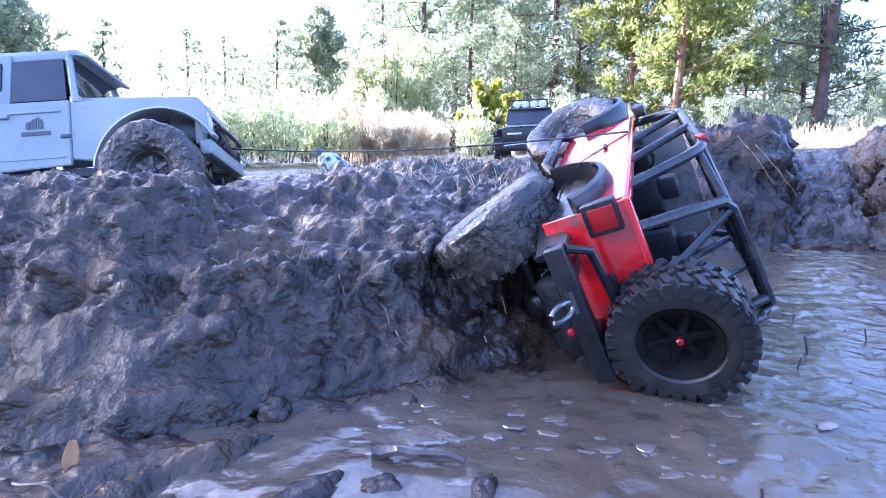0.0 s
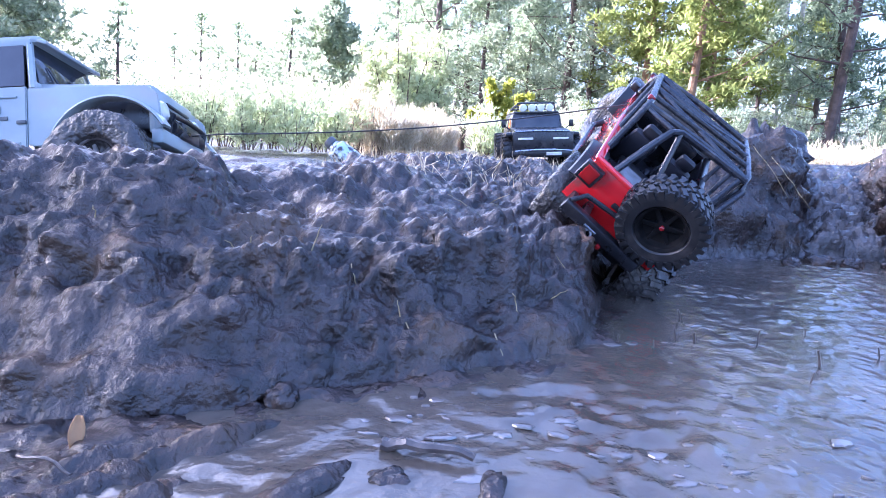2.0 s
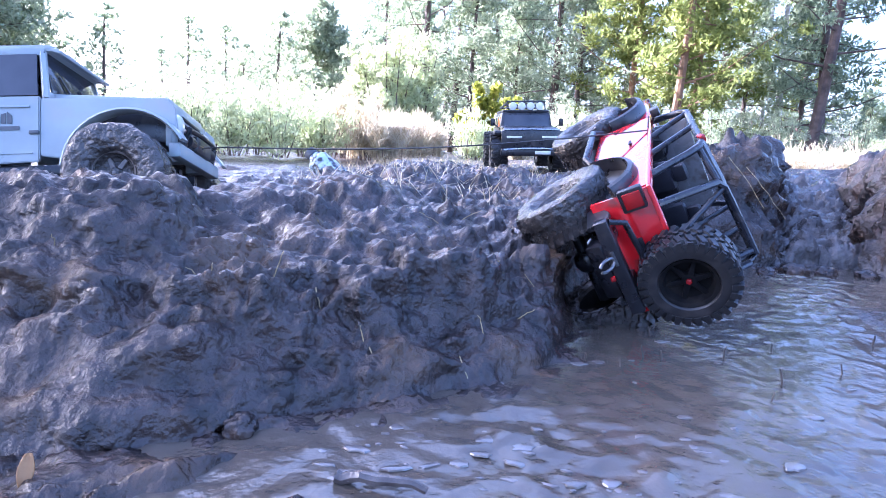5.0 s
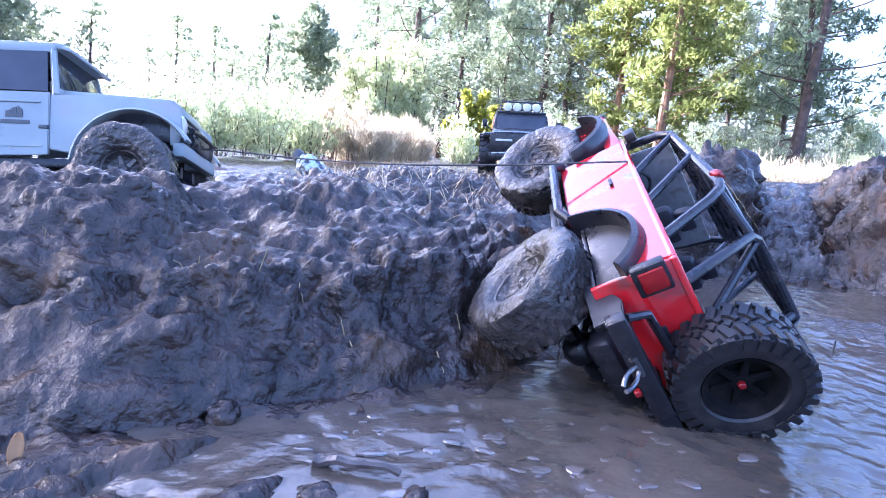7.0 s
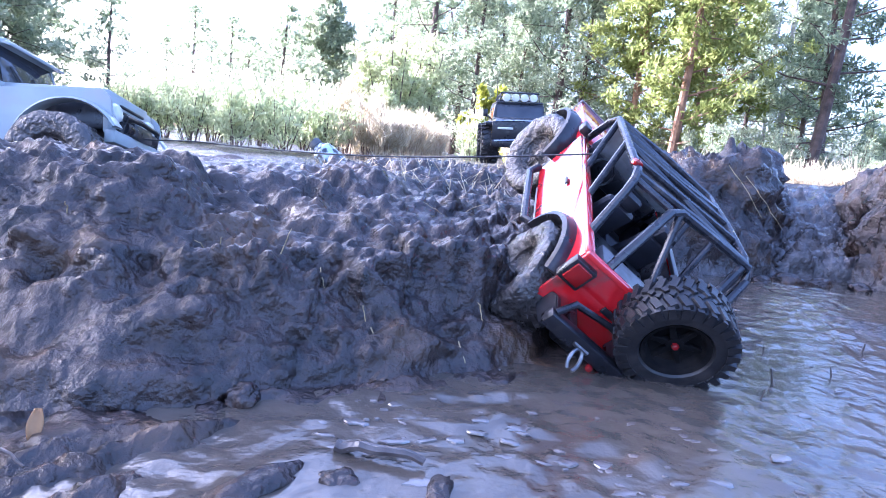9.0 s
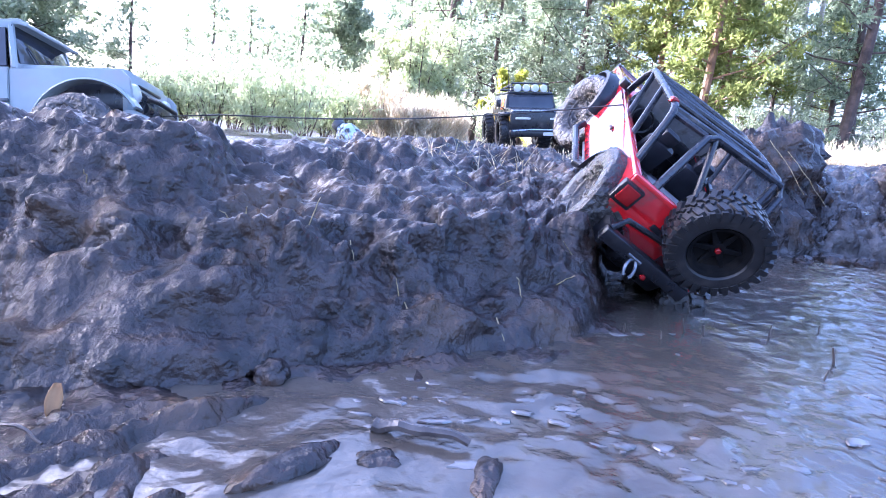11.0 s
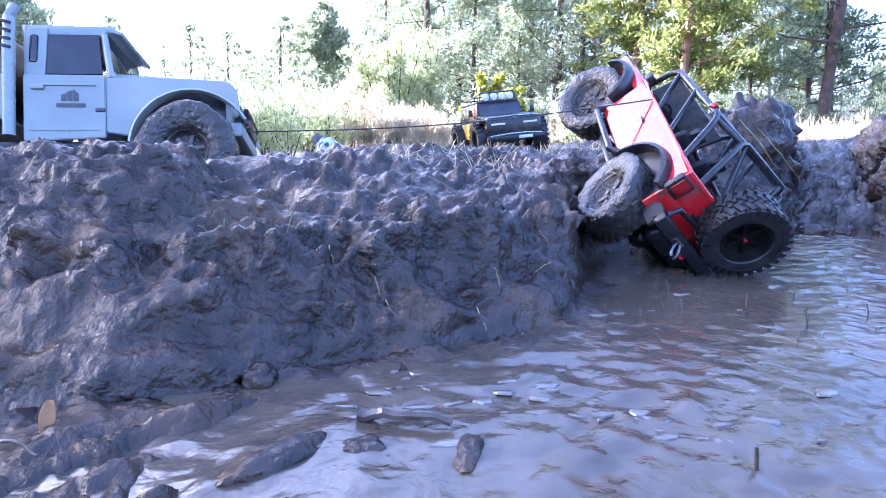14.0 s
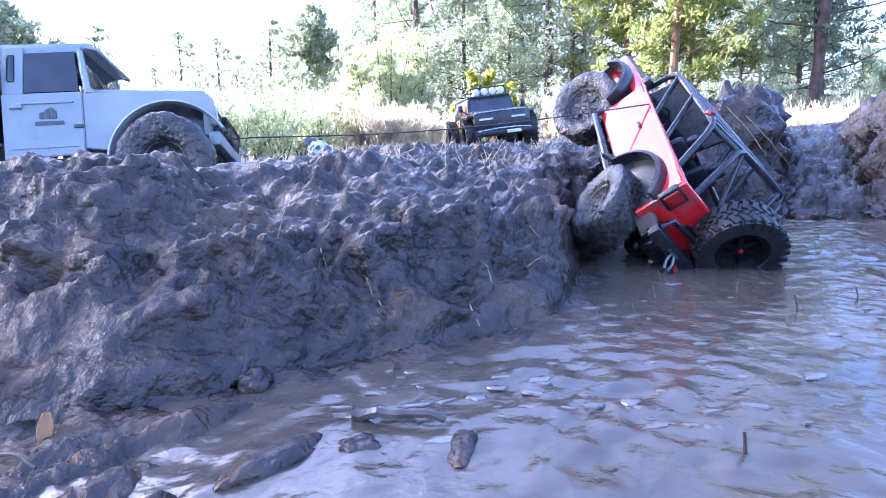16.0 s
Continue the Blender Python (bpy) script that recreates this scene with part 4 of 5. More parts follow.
# ---- the white pickup on the bank ----
def build_pickup():
    t = thing("model_pickup", "pale radio-controlled pickup, paint darkened for shade, with muddy tyres on the bank", "model car")
    W, C = 0.084, -0.006

    def P(name, fn, mat, parent=t, label=""):
        bm = fresh()
        fn(bm)
        return part(name, bm, mat, parent, label)

    arch = [(0.080 * math.cos(a) - 0.010, -0.026 + 0.082 * math.sin(a)) for a in np.linspace(0.62, math.pi - 0.25, 12)]
    for side in (-1, 1):
        bm = fresh()
        plate(bm, [(-0.122, -0.008), (-0.222, -0.012), (-0.222, 0.078), (-0.122, 0.078)], 0.005, pose(0, C + side * W, 0), 0.0012)
        door = part("door", bm, m_white, t)
        if side < 0:
            y = C - W
            P("door_seam", lambda b: box(b, (0.084, 0.0016, 0.0015), (-0.172, y - 0.003, 0.003)), m_white, door)
            P("door_strip", lambda b: box(b, (0.070, 0.003, 0.003), (-0.168, y - 0.003, 0.064), bevel=0.001), m_white, door)
            P("door_handle", lambda b: box(b, (0.016, 0.006, 0.006), (-0.204, y - 0.004, 0.060), bevel=0.0015), m_white, door)
            P("badge", lambda b: [plate(b, [(-0.176 + k * 0.0075, 0.042), (-0.176 + k * 0.0075, 0.050 + 0.004 * k), (-0.170 + k * 0.0075, 0.052 + 0.004 * (k % 2)), (-0.170 + k * 0.0075, 0.042)], 0.0008, pose(0, y - 0.0032, 0)) for k in range(3)], m_logo, door, "dark emblem")
            P("badge_bar", lambda b: box(b, (0.036, 0.0008, 0.005), (-0.164, y - 0.0032, 0.036)), m_logo, door)
            P("hinge", lambda b: box(b, (0.012, 0.004, 0.005), (-0.128, y - 0.003, 0.030), bevel=0.001), m_logo, door)
        bm = fresh()
        plate(bm, [(-0.122, 0.076), (-0.122, 0.0)] + arch[::-1] + [(0.052, 0.026), (0.048, 0.060), (0.036, 0.072)], 0.005, pose(0, C + side * W * 0.975, 0), 0.0012)
        wing = part("front_wing", bm, m_white, t)
        bm = fresh()
        ring = []
        for q in np.linspace(0.50, math.pi - 0.10, 18):
            prof = ((0.079, W * 0.9), (0.0825, W * 0.92), (0.082, W + 0.014), (0.079, W + 0.016), (0.077, W + 0.012))
            ring.append([bm.verts.new((-0.010 + r * math.cos(q), C + side * yy, -0.024 + r * math.sin(q))) for r, yy in prof])
        for a, b in zip(ring, ring[1:]):
            for j in range(5):
                bm.faces.new((a[j], a[(j + 1) % 5], b[(j + 1) % 5], b[j]))
        bm.faces.new(ring[0])
        bm.faces.new(ring[-1])
        bmesh.ops.recalc_face_normals(bm, faces=bm.faces)
        part("flare", bm, m_white, wing)
        # cab side above the belt line
        P("cab_pillar", lambda b: (tube(b, [(-0.116, C + side * W * 0.96, 0.076), (-0.130, C + side * W * 0.76, 0.147)], 0.0045, 6), box(b, (0.026, 0.006, 0.070), (-0.211, C + side * W * 0.87, 0.114), (7 * side, 0, 0), 0.002), box(b, (0.096, 0.006, 0.012), (-0.174, C + side * W * 0.78, 0.145), bevel=0.002)), m_white)
        P("side_window", lambda b: plate(b, [(-0.128, 0.082), (-0.197, 0.082), (-0.197, 0.140), (-0.134, 0.141)], 0.003, pose(0, C + side * (W * 0.92 + 0.0117), 0.0003, 8 * side, 0, 0)), m_glass if side < 0 else m_clear)
        P("rear_quarter_window", lambda b: box(b, (0.010, 0.004, 0.040), (-0.213, C + side * (W * 0.87 + 0.003), 0.117), (7 * side, 0, 0), bevel=0.003), m_glass)
    P("roof", lambda b: box(b, (0.118, W * 1.60, 0.011), (-0.174, C, 0.150), bevel=0.005), m_white)
    P("sun_visor", lambda b: box(b, (0.018, W * 1.58, 0.005), (-0.114, C, 0.147), (0, 18, 0), 0.0015), m_white)
    P("windscreen_frame", lambda b: (box(b, (0.006, W * 1.84, 0.010), (-0.116, C, 0.082), bevel=0.002), tube(b, [(-0.119, C, 0.084), (-0.128, C, 0.147)], 0.0016, 5)), m_white)
    P("windscreen", lambda b: box(b, (0.003, W * 1.62, 0.064), (-0.1215, C, 0.114), (0, -11, 0), 0.0008), m_glass)
    P("wiper", lambda b: tube(b, [(-0.110, C - 0.02, 0.086), (-0.119, C - 0.045, 0.118)], 0.0014, 5), m_black)
    P("wiper", lambda b: tube(b, [(-0.110, C + 0.03, 0.086), (-0.118, C + 0.005, 0.114)], 0.0014, 5), m_black)
    P("cab_back", lambda b: box(b, (0.006, W * 1.66, 0.150), (-0.226, C, 0.076), bevel=0.002), m_white)
    P("bonnet", lambda b: (box(b, (0.156, W * 1.62, 0.014), (-0.043, C, 0.077), (0, 3, 0), 0.005)), m_white)
    P("engine_bay", lambda b: box(b, (0.15, W * 1.4, 0.05), (-0.038, C, 0.044), bevel=0.004), m_black)
    g = P("grille", lambda b: box(b, (0.008, W * 1.7, 0.060), (0.034, C, 0.042), bevel=0.002), m_white)
    for k in range(5):
        P("grille_bar", lambda b: box(b, (0.004, 0.075, 0.004), (0.0395, C, 0.024 + 0.009 * k), bevel=0.001), m_black, g)
    for side in (1, -1):
        bm = fresh()
        lathe(bm, [(0.015, 0), (0.015, 0.005), (0.012, 0.009), (0.0001, 0.010)], 20, pose(0.037, C + side * 0.055, 0.044, 0, 0, -90))
        part("headlight", bm, m_lamp, g)
    bp = P("front_bumper", lambda b: (box(b, (0.016, W * 2.0, 0.020), (0.046, C, 0.004), bevel=0.003), box(b, (0.03, 0.02, 0.014), (0.036, C + 0.04, 0.002)), box(b, (0.03, 0.02, 0.014), (0.036, C - 0.04, 0.002))), m_white)
    P("winch", lambda b: (box(b, (0.022, 0.062, 0.024), (0.048, C, 0.024), bevel=0.004), tube(b, [(0.049, C - 0.05, 0.024), (0.049, C + 0.05, 0.024)], 0.010, 12)), m_black, bp)
    P("bull_bar", lambda b: tube(b, [(0.050, C - 0.058, 0.010), (0.056, C - 0.055, 0.038), (0.055, C, 0.042), (0.056, C + 0.055, 0.038), (0.050, C + 0.058, 0.010)], 0.004, 8), m_black, bp)
    P("lower_sill", lambda b: box(b, (0.16, W * 1.9, 0.014), (-0.175, C, -0.018), bevel=0.003), m_black)
    P("chassis_rail", lambda b: (box(b, (0.47, 0.012, 0.016), (-0.200, C + 0.03, -0.020)), box(b, (0.47, 0.012, 0.016), (-0.200, C - 0.03, -0.020))), m_black)
    # load bed and the stack behind the cab
    for side in (-1, 1):
        P("bed_side", lambda b: box(b, (0.20, 0.005, 0.062), (-0.345, C + side * W, 0.048), bevel=0.0015), m_white)
        P("bed_rail", lambda b: tube(b, [(-0.25, C + side * W * 0.97, 0.080), (-0.25, C + side * W * 0.97, 0.150), (-0.44, C + side * W * 0.97, 0.150), (-0.44, C + side * W * 0.97, 0.080)], 0.004, 7), m_black)
    P("bed_floor", lambda b: box(b, (0.20, W * 2 - 0.006, 0.005), (-0.345, C, 0.020)), m_white)
    P("tailgate", lambda b: box(b, (0.005, W * 2 - 0.006, 0.062), (-0.446, C, 0.048), bevel=0.0015), m_white)
    P("load_cover", lambda b: box(b, (0.185, W * 1.85, 0.085), (-0.345, C, 0.105), bevel=0.012), m_black, t, "dark canvas over the load bed")
    s = P("snorkel", lambda b: tube(b, [(-0.238, C - W - 0.004, -0.005), (-0.238, C - W - 0.004, 0.11), (-0.238, C - W - 0.002, 0.155), (-0.231, C - W - 0.002, 0.172)], 0.0075, 12), m_white)
    for k in range(4):
        P("stack_slot", lambda b: box(b, (0.013, 0.003, 0.004), (-0.238, C - W - 0.0115, 0.112 + 0.011 * k), (0, 14, 0), 0.001), m_black, s)
    for x in (-0.010, -0.36):
        P("axle", lambda b: tube(b, [(x, C - 0.10, -0.034), (x, C + 0.10, -0.034)], 0.009, 10), m_black)
    return t


pickup = build_pickup()
pickup_wheels = [wheel(pickup, (x, side * 0.112 - 0.006, -0.034), (0, side, 0), 0.062, 0.048, m_muddy_tyre, m_rim_white, 24, label="mud-covered tyre and rim", caked=13, rim=0.46) for x in (-0.010, -0.36) for side in (-1, 1)]


# ---- the yellow truck further off ----
def build_yellow():
    t = thing("model_truck", "yellow and black radio-controlled truck with roof lamps, standing on the bank", "model car")

    def P(name, fn, mat, parent=t, label=""):
        bm = fresh()
        fn(bm)
        return part(name, bm, mat, parent, label)

    W = 0.088
    P("lower_body", lambda b: box(b, (0.40, 2 * W, 0.055), (-0.14, 0, 0.092), bevel=0.006), m_yellow)
    P("bonnet", lambda b: box(b, (0.12, 2 * W - 0.01, 0.022), (0.0, 0, 0.124), (0, 4, 0), 0.006), m_black)
    P("cabin", lambda b: box(b, (0.27, 2 * W - 0.008, 0.062), (-0.20, 0, 0.150), bevel=0.006, taper=(0.86, 0.90)), m_black)
    P("windscreen", lambda b: box(b, (0.004, 2 * W - 0.036, 0.050), (-0.072, 0, 0.148), (0, -18, 0), 0.001), m_glass)
    for side in (-1, 1):
        for k, x in enumerate((-0.13, -0.20, -0.27)):
            P("side_window", lambda b: box(b, (0.050, 0.004, 0.036), (x, side * (W - 0.0085), 0.150), (6 * side, 0, 0), 0.002), m_orange if k == 0 else m_glass)
        for x in (-0.11, -0.155, -0.20):
            P("side_lamp", lambda b: box(b, (0.010, 0.004, 0.008), (x, side * (W + 0.001), 0.095), bevel=0.002), m_black)
        P("mirror", lambda b: (tube(b, [(-0.06, side * W * 0.95, 0.13), (-0.055, side * (W + 0.015), 0.145)], 0.002, 6), box(b, (0.006, 0.014, 0.022), (-0.055, side * (W + 0.018), 0.15), bevel=0.002)), m_black)
        P("wing", lambda b: box(b, (0.11, 0.03, 0.012), (0.0, side * (W + 0.006), 0.118), bevel=0.004), m_black)
    P("roof", lambda b: box(b, (0.235, 2 * W - 0.03, 0.008), (-0.205, 0, 0.184), bevel=0.003), m_black)
    rack = P("roof_rack", lambda b: [tube(b, p, 0.003, 7) for p in ([(-0.095, -0.062, 0.187), (-0.095, -0.058, 0.214), (-0.095, 0.058, 0.214), (-0.095, 0.062, 0.187)], [(-0.095, -0.058, 0.212), (-0.30, -0.062, 0.200)], [(-0.095, 0.058, 0.212), (-0.30, 0.062, 0.200)], [(-0.30, -0.062, 0.200), (-0.30, 0.062, 0.200)], [(-0.20, -0.06, 0.206), (-0.20, 0.06, 0.206)])], m_black)
    for k in range(4):
        bm = fresh()
        lathe(bm, [(0.0002, -0.012), (0.009, -0.010), (0.0125, 0.0), (0.0125, 0.004), (0.0105, 0.007), (0.0001, 0.008)], 18, pose(-0.088, -0.042 + 0.028 * k, 0.199, 0, 0, -90))
        part("roof_lamp", bm, m_lamp, rack)
    g = P("grille", lambda b: box(b, (0.012, 2 * W + 0.004, 0.062), (0.063, 0, 0.094), bevel=0.003), m_black)
    for side in (-1, 1):
        P("headlight_strip", lambda b: box(b, (0.004, 0.045, 0.006), (0.0705, side * 0.052, 0.106), bevel=0.001), m_lamp, g)
    P("front_bumper", lambda b: (box(b, (0.022, 2 * W + 0.008, 0.020), (0.074, 0, 0.062), bevel=0.004),), m_black)
    P("bumper_trim", lambda b: tube(b, [(0.083, -W * 0.95, 0.070), (0.088, -0.03, 0.074), (0.088, 0.03, 0.074), (0.083, W * 0.95, 0.070)], 0.0028, 7), m_steel)
    P("number_plate", lambda b: box(b, (0.003, 0.045, 0.010), (0.087, 0.03, 0.062), bevel=0.001), m_lamp)
    P("bonnet_trim", lambda b: tube(b, [(0.062, -W * 0.92, 0.127), (0.066, 0, 0.129), (0.062, W * 0.92, 0.127)], 0.0022, 6), m_steel)
    P("antenna", lambda b: tube(b, [(-0.08, -W * 0.8, 0.18), (-0.085, -W * 0.82, 0.255)], 0.0012, 5), m_black)
    for x in (0.0, -0.29):
        P("axle", lambda b: tube(b, [(x, -0.09, 0.060), (x, 0.09, 0.060)], 0.009, 8), m_black)
    for x in (0.0, -0.29):
        for side in (-1, 1):
            wheel(t, (x, side * 0.092, 0.060), (0, side, 0), 0.060, 0.048, m_tyre, m_rim, 22, label="black lugged tyre")
    return t


yellow_truck = build_yellow()


# ---- winch rope between the pickup and the crawler ----
def build_rope():
    bm = fresh()
    n = 30
    tube(bm, [(0.78 * k / n, 0, -0.012 * math.sin(math.pi * min(1, k / n * 1.3))) for k in range(n + 1)], 0.0011, 6)
    return tagged(part("winch_rope", bm, m_rope), "thin dark winch rope stretched between two model cars", "rope")


rope = build_rope()


# ---- small things in and on the mud ----
def height_at(x, y):
    hit, place, _, _ = ground.ray_cast(Vector((x, y, 1.0)), Vector((0, 0, -1)))
    return place.z if hit else 0.0


def stick(a, b, r, mat, name, label, category, bend=0.004, knots=7):
    a, b = Vector(a), Vector(b)
    bm = fresh()
    rng = np.random.default_rng(int(abs(a.x * 7919 + b.y * 104729) * 1000) % 99991)
    pts = []
    for k in range(knots):
        u = k / (knots - 1)
        pts.append(a.lerp(b, u) + Vector(rng.normal(size=3) * bend * 0.25) + Vector((0, 0, bend * math.sin(math.pi * u))))
    tube(bm, pts, r, 7, 0.6)
    return tagged(part(name, bm, mat), label, category, category + "s in the mud" if category in ("straw", "twig") else "")


def lump(at, size, seed, mat, name, label, category, turn=0):
    bm = fresh()
    bmesh.ops.create_icosphere(bm, subdivisions=4, radius=1.0)
    off = Vector((seed * 3.1, seed * 1.7, seed))
    for v in bm.verts:
        d = 1 + 0.26 * noise.fractal(v.co * 1.5 + off, 1.1, 2.1, 3) + 0.05 * noise.noise(v.co * 7 + off)
        v.co = Vector((v.co.x * size[0], v.co.y * size[1], v.co.z * size[2])) * d
    return tagged(part(name, bm, mat, None, "", pose(*at, 0, 0, turn)), label, category)


def litter():
    stick((-0.052, 0.366, 0.004), (0.004, 0.356, 0.005), 0.0042, m_clod, "mud_coated_stick", "short stick coated in wet mud lying in the shallow water", "stick", 0.003, 11)
    stick((-0.235, 0.318, 0.012), (-0.20, 0.306, 0.010), 0.0012, m_twig, "twig", "thin dark twig lying in wet mud", "twig")
    lump((-0.131, 0.427, 0.001), (0.014, 0.010, 0.012), 4, m_mud, "mud_clod", "dark clod of mud at the water's edge", "mud clod")
    lump((-0.088, 0.322, -0.004), (0.012, 0.040, 0.011), 7, m_mud, "mud_clod", "long smooth clod of wet mud in the shallows", "mud clod", -38)
    lump((0.014, 0.333, -0.004), (0.009, 0.021, 0.009), 9, m_mud, "mud_clod", "rounded clod of wet mud in the shallows", "mud clod", -15)
    lump((-0.045, 0.338, -0.003), (0.014, 0.010, 0.007), 12, m_mud, "mud_clod", "small clod of wet mud in the shallows", "mud clod", 20)
    lump((0.935, 1.50, 0.085), (0.018, 0.018, 0.014), 15, m_clod, "mud_clod", "dark clod lying in the muddy channel", "mud clod")
    for i, (x, y, r) in enumerate([(0.70, 1.16, 0.03), (0.76, 1.15, 0.024), (0.63, 1.13, 0.02), (0.83, 1.14, 0.022)]):
        lump((x, y, 0.002), (r, r * 0.8, r * 0.55), 20 + i, m_mud, "mud_clod", "rounded clod of wet mud at the far shore", "mud clod", 30 * i)
    # a dead leaf standing in the mud
    bm = fresh()
    rows = []
    for k in range(9):
        u = k / 8
        w = 0.0034 * math.sin(math.pi * (0.10 + 0.82 * u)) + 0.0006
        rows.append([bm.verts.new((s * w, 0.0022 * (1 - abs(s)) + 0.004 * u * u, 0.018 * u)) for s in (-1, -0.4, 0.4, 1)])
    for q, w in zip(rows, rows[1:]):
        for j in range(3):
            bm.faces.new((q[j], q[j + 1], w[j + 1], w[j]))
    leaf = part("dead_leaf", bm, m_leaf, None, "", pose(-0.223, 0.343, height_at(-0.223, 0.343) - 0.003, -18, 8, 25))
    leaf.modifiers.new("thickness", "SOLIDIFY").thickness = 0.0006
    tagged(leaf, "pale tan dead leaf standing in wet mud", "leaf")
    # straws that stick out of the bank
    for i, (x, y, dx, dz) in enumerate([(-0.129, 0.512, 0.010, 0.026), (-0.177, 0.500, 0.006, 0.012), (-0.190, 0.503, -0.004, 0.010), (-0.054, 0.505, -0.002, 0.018), (-0.046, 0.50, 0.010, -0.022), (0.03, 0.53, 0.008, -0.024),
                                        (0.05, 0.56, -0.006, 0.02), (-0.02, 0.62, 0.02, 0.008), (-0.30, 0.50, 0.004, 0.012), (0.09, 0.60, 0.012, 0.012), (-0.10, 0.54, 0.006, -0.015), (0.0, 0.75, -0.02, 0.012), (0.04, 0.80, 0.02, 0.014), (-0.15, 0.46, 0.004, -0.016), (0.11, 0.66, -0.012, 0.016)]):
        z = height_at(x, y)
        stick((x - dx * 0.3, y + 0.004, z - dz * 0.2), (x + dx, y - 0.008, z + dz), 0.0006, m_straw, "straw", "single dry straw sticking out of the mud bank", "straw", 0.002, 6)
    stick((0.60, 1.20, 0.20), (0.685, 1.185, 0.10), 0.0007, m_straw, "dry_stalk", "long dry stalk leaning on the mud mound", "stalk", 0.004, 8)
    stick((0.565, 1.20, 0.215), (0.64, 1.185, 0.12), 0.0007, m_straw, "dry_stalk", "thin dry stalk hanging down the mud mound", "stalk", 0.004, 8)
    # twigs poking up through the water
    for i, (x, y, h) in enumerate([(0.225, 0.62, 0.014), (0.24, 0.615, 0.010), (0.31, 0.63, 0.012), (0.335, 0.56, 0.016), (0.19, 0.59, 0.008), (0.155, 0.60, 0.009), (0.42, 0.60, 0.010), (0.16, 0.315, 0.012), (0.30, 0.52, 0.009), (0.26, 0.70, 0.012), (0.38, 0.66, 0.008), (0.52, 0.70, 0.012)]):
        stick((x, y, -0.012), (x - 0.006 + 0.004 * (i % 3), y, h), 0.0011 + 0.0004 * (i % 2), m_twig, "twig", "dark broken twig poking up through muddy water", "twig", 0.001, 5)
    # glossy patches added on the water to stand for flecks of reflected sky
    rng = np.random.default_rng(21)
    for i in range(90):
        u = rng.random()
        x, y = rng.uniform(-0.08, 0.50), rng.uniform(0.36, 0.70)
        if i < 60:
            x, y = rng.uniform(-0.07, 0.22), rng.uniform(0.34, 0.45)
        if not inside(np.array([x]), np.array([y]), PIT)[0]:
            continue
        r = 0.0014 + 0.0050 * u ** 2.5
        long = rng.uniform(1.0, 2.6)
        turn = rng.normal() * 0.35
        bm = fresh()
        rings = []
        for k, rise in ((1.0, -0.0012), (0.9, -0.0001), (0.55, 0.0002)):
            ring = []
            for j in range(20):
                a = 6.2832 * j / 20
                w = r * k * (1 + 0.5 * noise.noise(Vector((math.cos(a) * 1.9 + i * 1.37, math.sin(a) * 1.9, i * 0.71))))
                px, py = w * long * math.cos(a), w * math.sin(a)
                ring.append(bm.verts.new((x + px * math.cos(turn) - py * math.sin(turn), y + px * math.sin(turn) + py * math.cos(turn), 0.0006 + rise + i * 0.000004)))
            rings.append(ring)
        for p, q in zip(rings, rings[1:]):
            for j in range(20):
                bm.faces.new((p[j], p[(j + 1) % 20], q[(j + 1) % 20], q[j]))
        bm.faces.new(rings[-1])
        tagged(part("glint_patch", bm, m_glint), "small glossy patch standing for a fleck of sky glare on the water", "mud patch", "skins of mud on the water")
    # a muddy plastic bottle lying askew beyond the bank
    m = pose(-0.262, 1.42, 0.150, 0, 0, -12) @ pose(0, 0, 0, 0, -52, 0) @ pose(0, 0, 0, 90, 0, 0)
    bottle = thing("plastic_bottle", "crumpled pale blue plastic bottle spattered with mud", "bottle", m)
    bm = fresh()
    lathe(bm, [(0.0002, -0.045), (0.024, -0.044), (0.027, -0.038), (0.026, -0.01), (0.027, 0.012), (0.024, 0.026), (0.013, 0.040), (0.011, 0.046)], 28)
    for v in bm.verts:
        v.co += Vector((v.co.x, 0, v.co.z)) * 0.22 * noise.fractal(v.co * 45, 1.0, 2.0, 3)
    part("body", bm, m_blue, bottle)
    bm = fresh()
    lathe(bm, [(0.0002, 0.058), (0.013, 0.057), (0.0145, 0.054), (0.0145, 0.042), (0.011, 0.040)], 20)
    part("cap", bm, m_logo, bottle, "dark screw cap")
    # dead grass on the flat behind the bank
    rng = np.random.default_rng(8)
    n = 5200
    x, y = rng.uniform(-0.5, 1.6, n), 0.95 + rng.random(n) ** 1.4 * 2.6
    z0, s0 = base_height(x, y)
    keep = (s0 > 0.16) & (to_lines(x, y, CHANNEL, False) > 0.14)
    x, y, z0 = x[keep], y[keep], z0[keep]
    n = len(x)
    ang, le = rng.random(n) * 6.283, rng.uniform(0.012, 0.05, n)
    flat = rng.uniform(0.2, 1.3, n)
    d = np.stack([np.cos(ang) * np.cos(flat), np.sin(ang) * np.cos(flat), np.sin(flat)], 1) * le[:, None]
    w = np.stack([-np.sin(ang), np.cos(ang), 0 * ang], 1) * 0.0011
    c = np.stack([x, y, z0 - 0.004], 1)
    verts = np.stack([c - w, c + w, c + d * 0.6 + w * 0.7, c + d * [1, 1, 0.9], c + d * 0.6 - w * 0.7], 1).reshape(-1, 3)
    me = bpy.data.meshes.new("grass")
    me.from_pydata(verts.tolist(), [], np.arange(5 * n).reshape(n, 5).tolist())
    me.materials.append(m_tan)
    tagged(new("grass", me), "short dead grass and straw litter on the mud", "grass", kind="stuff")


litter()

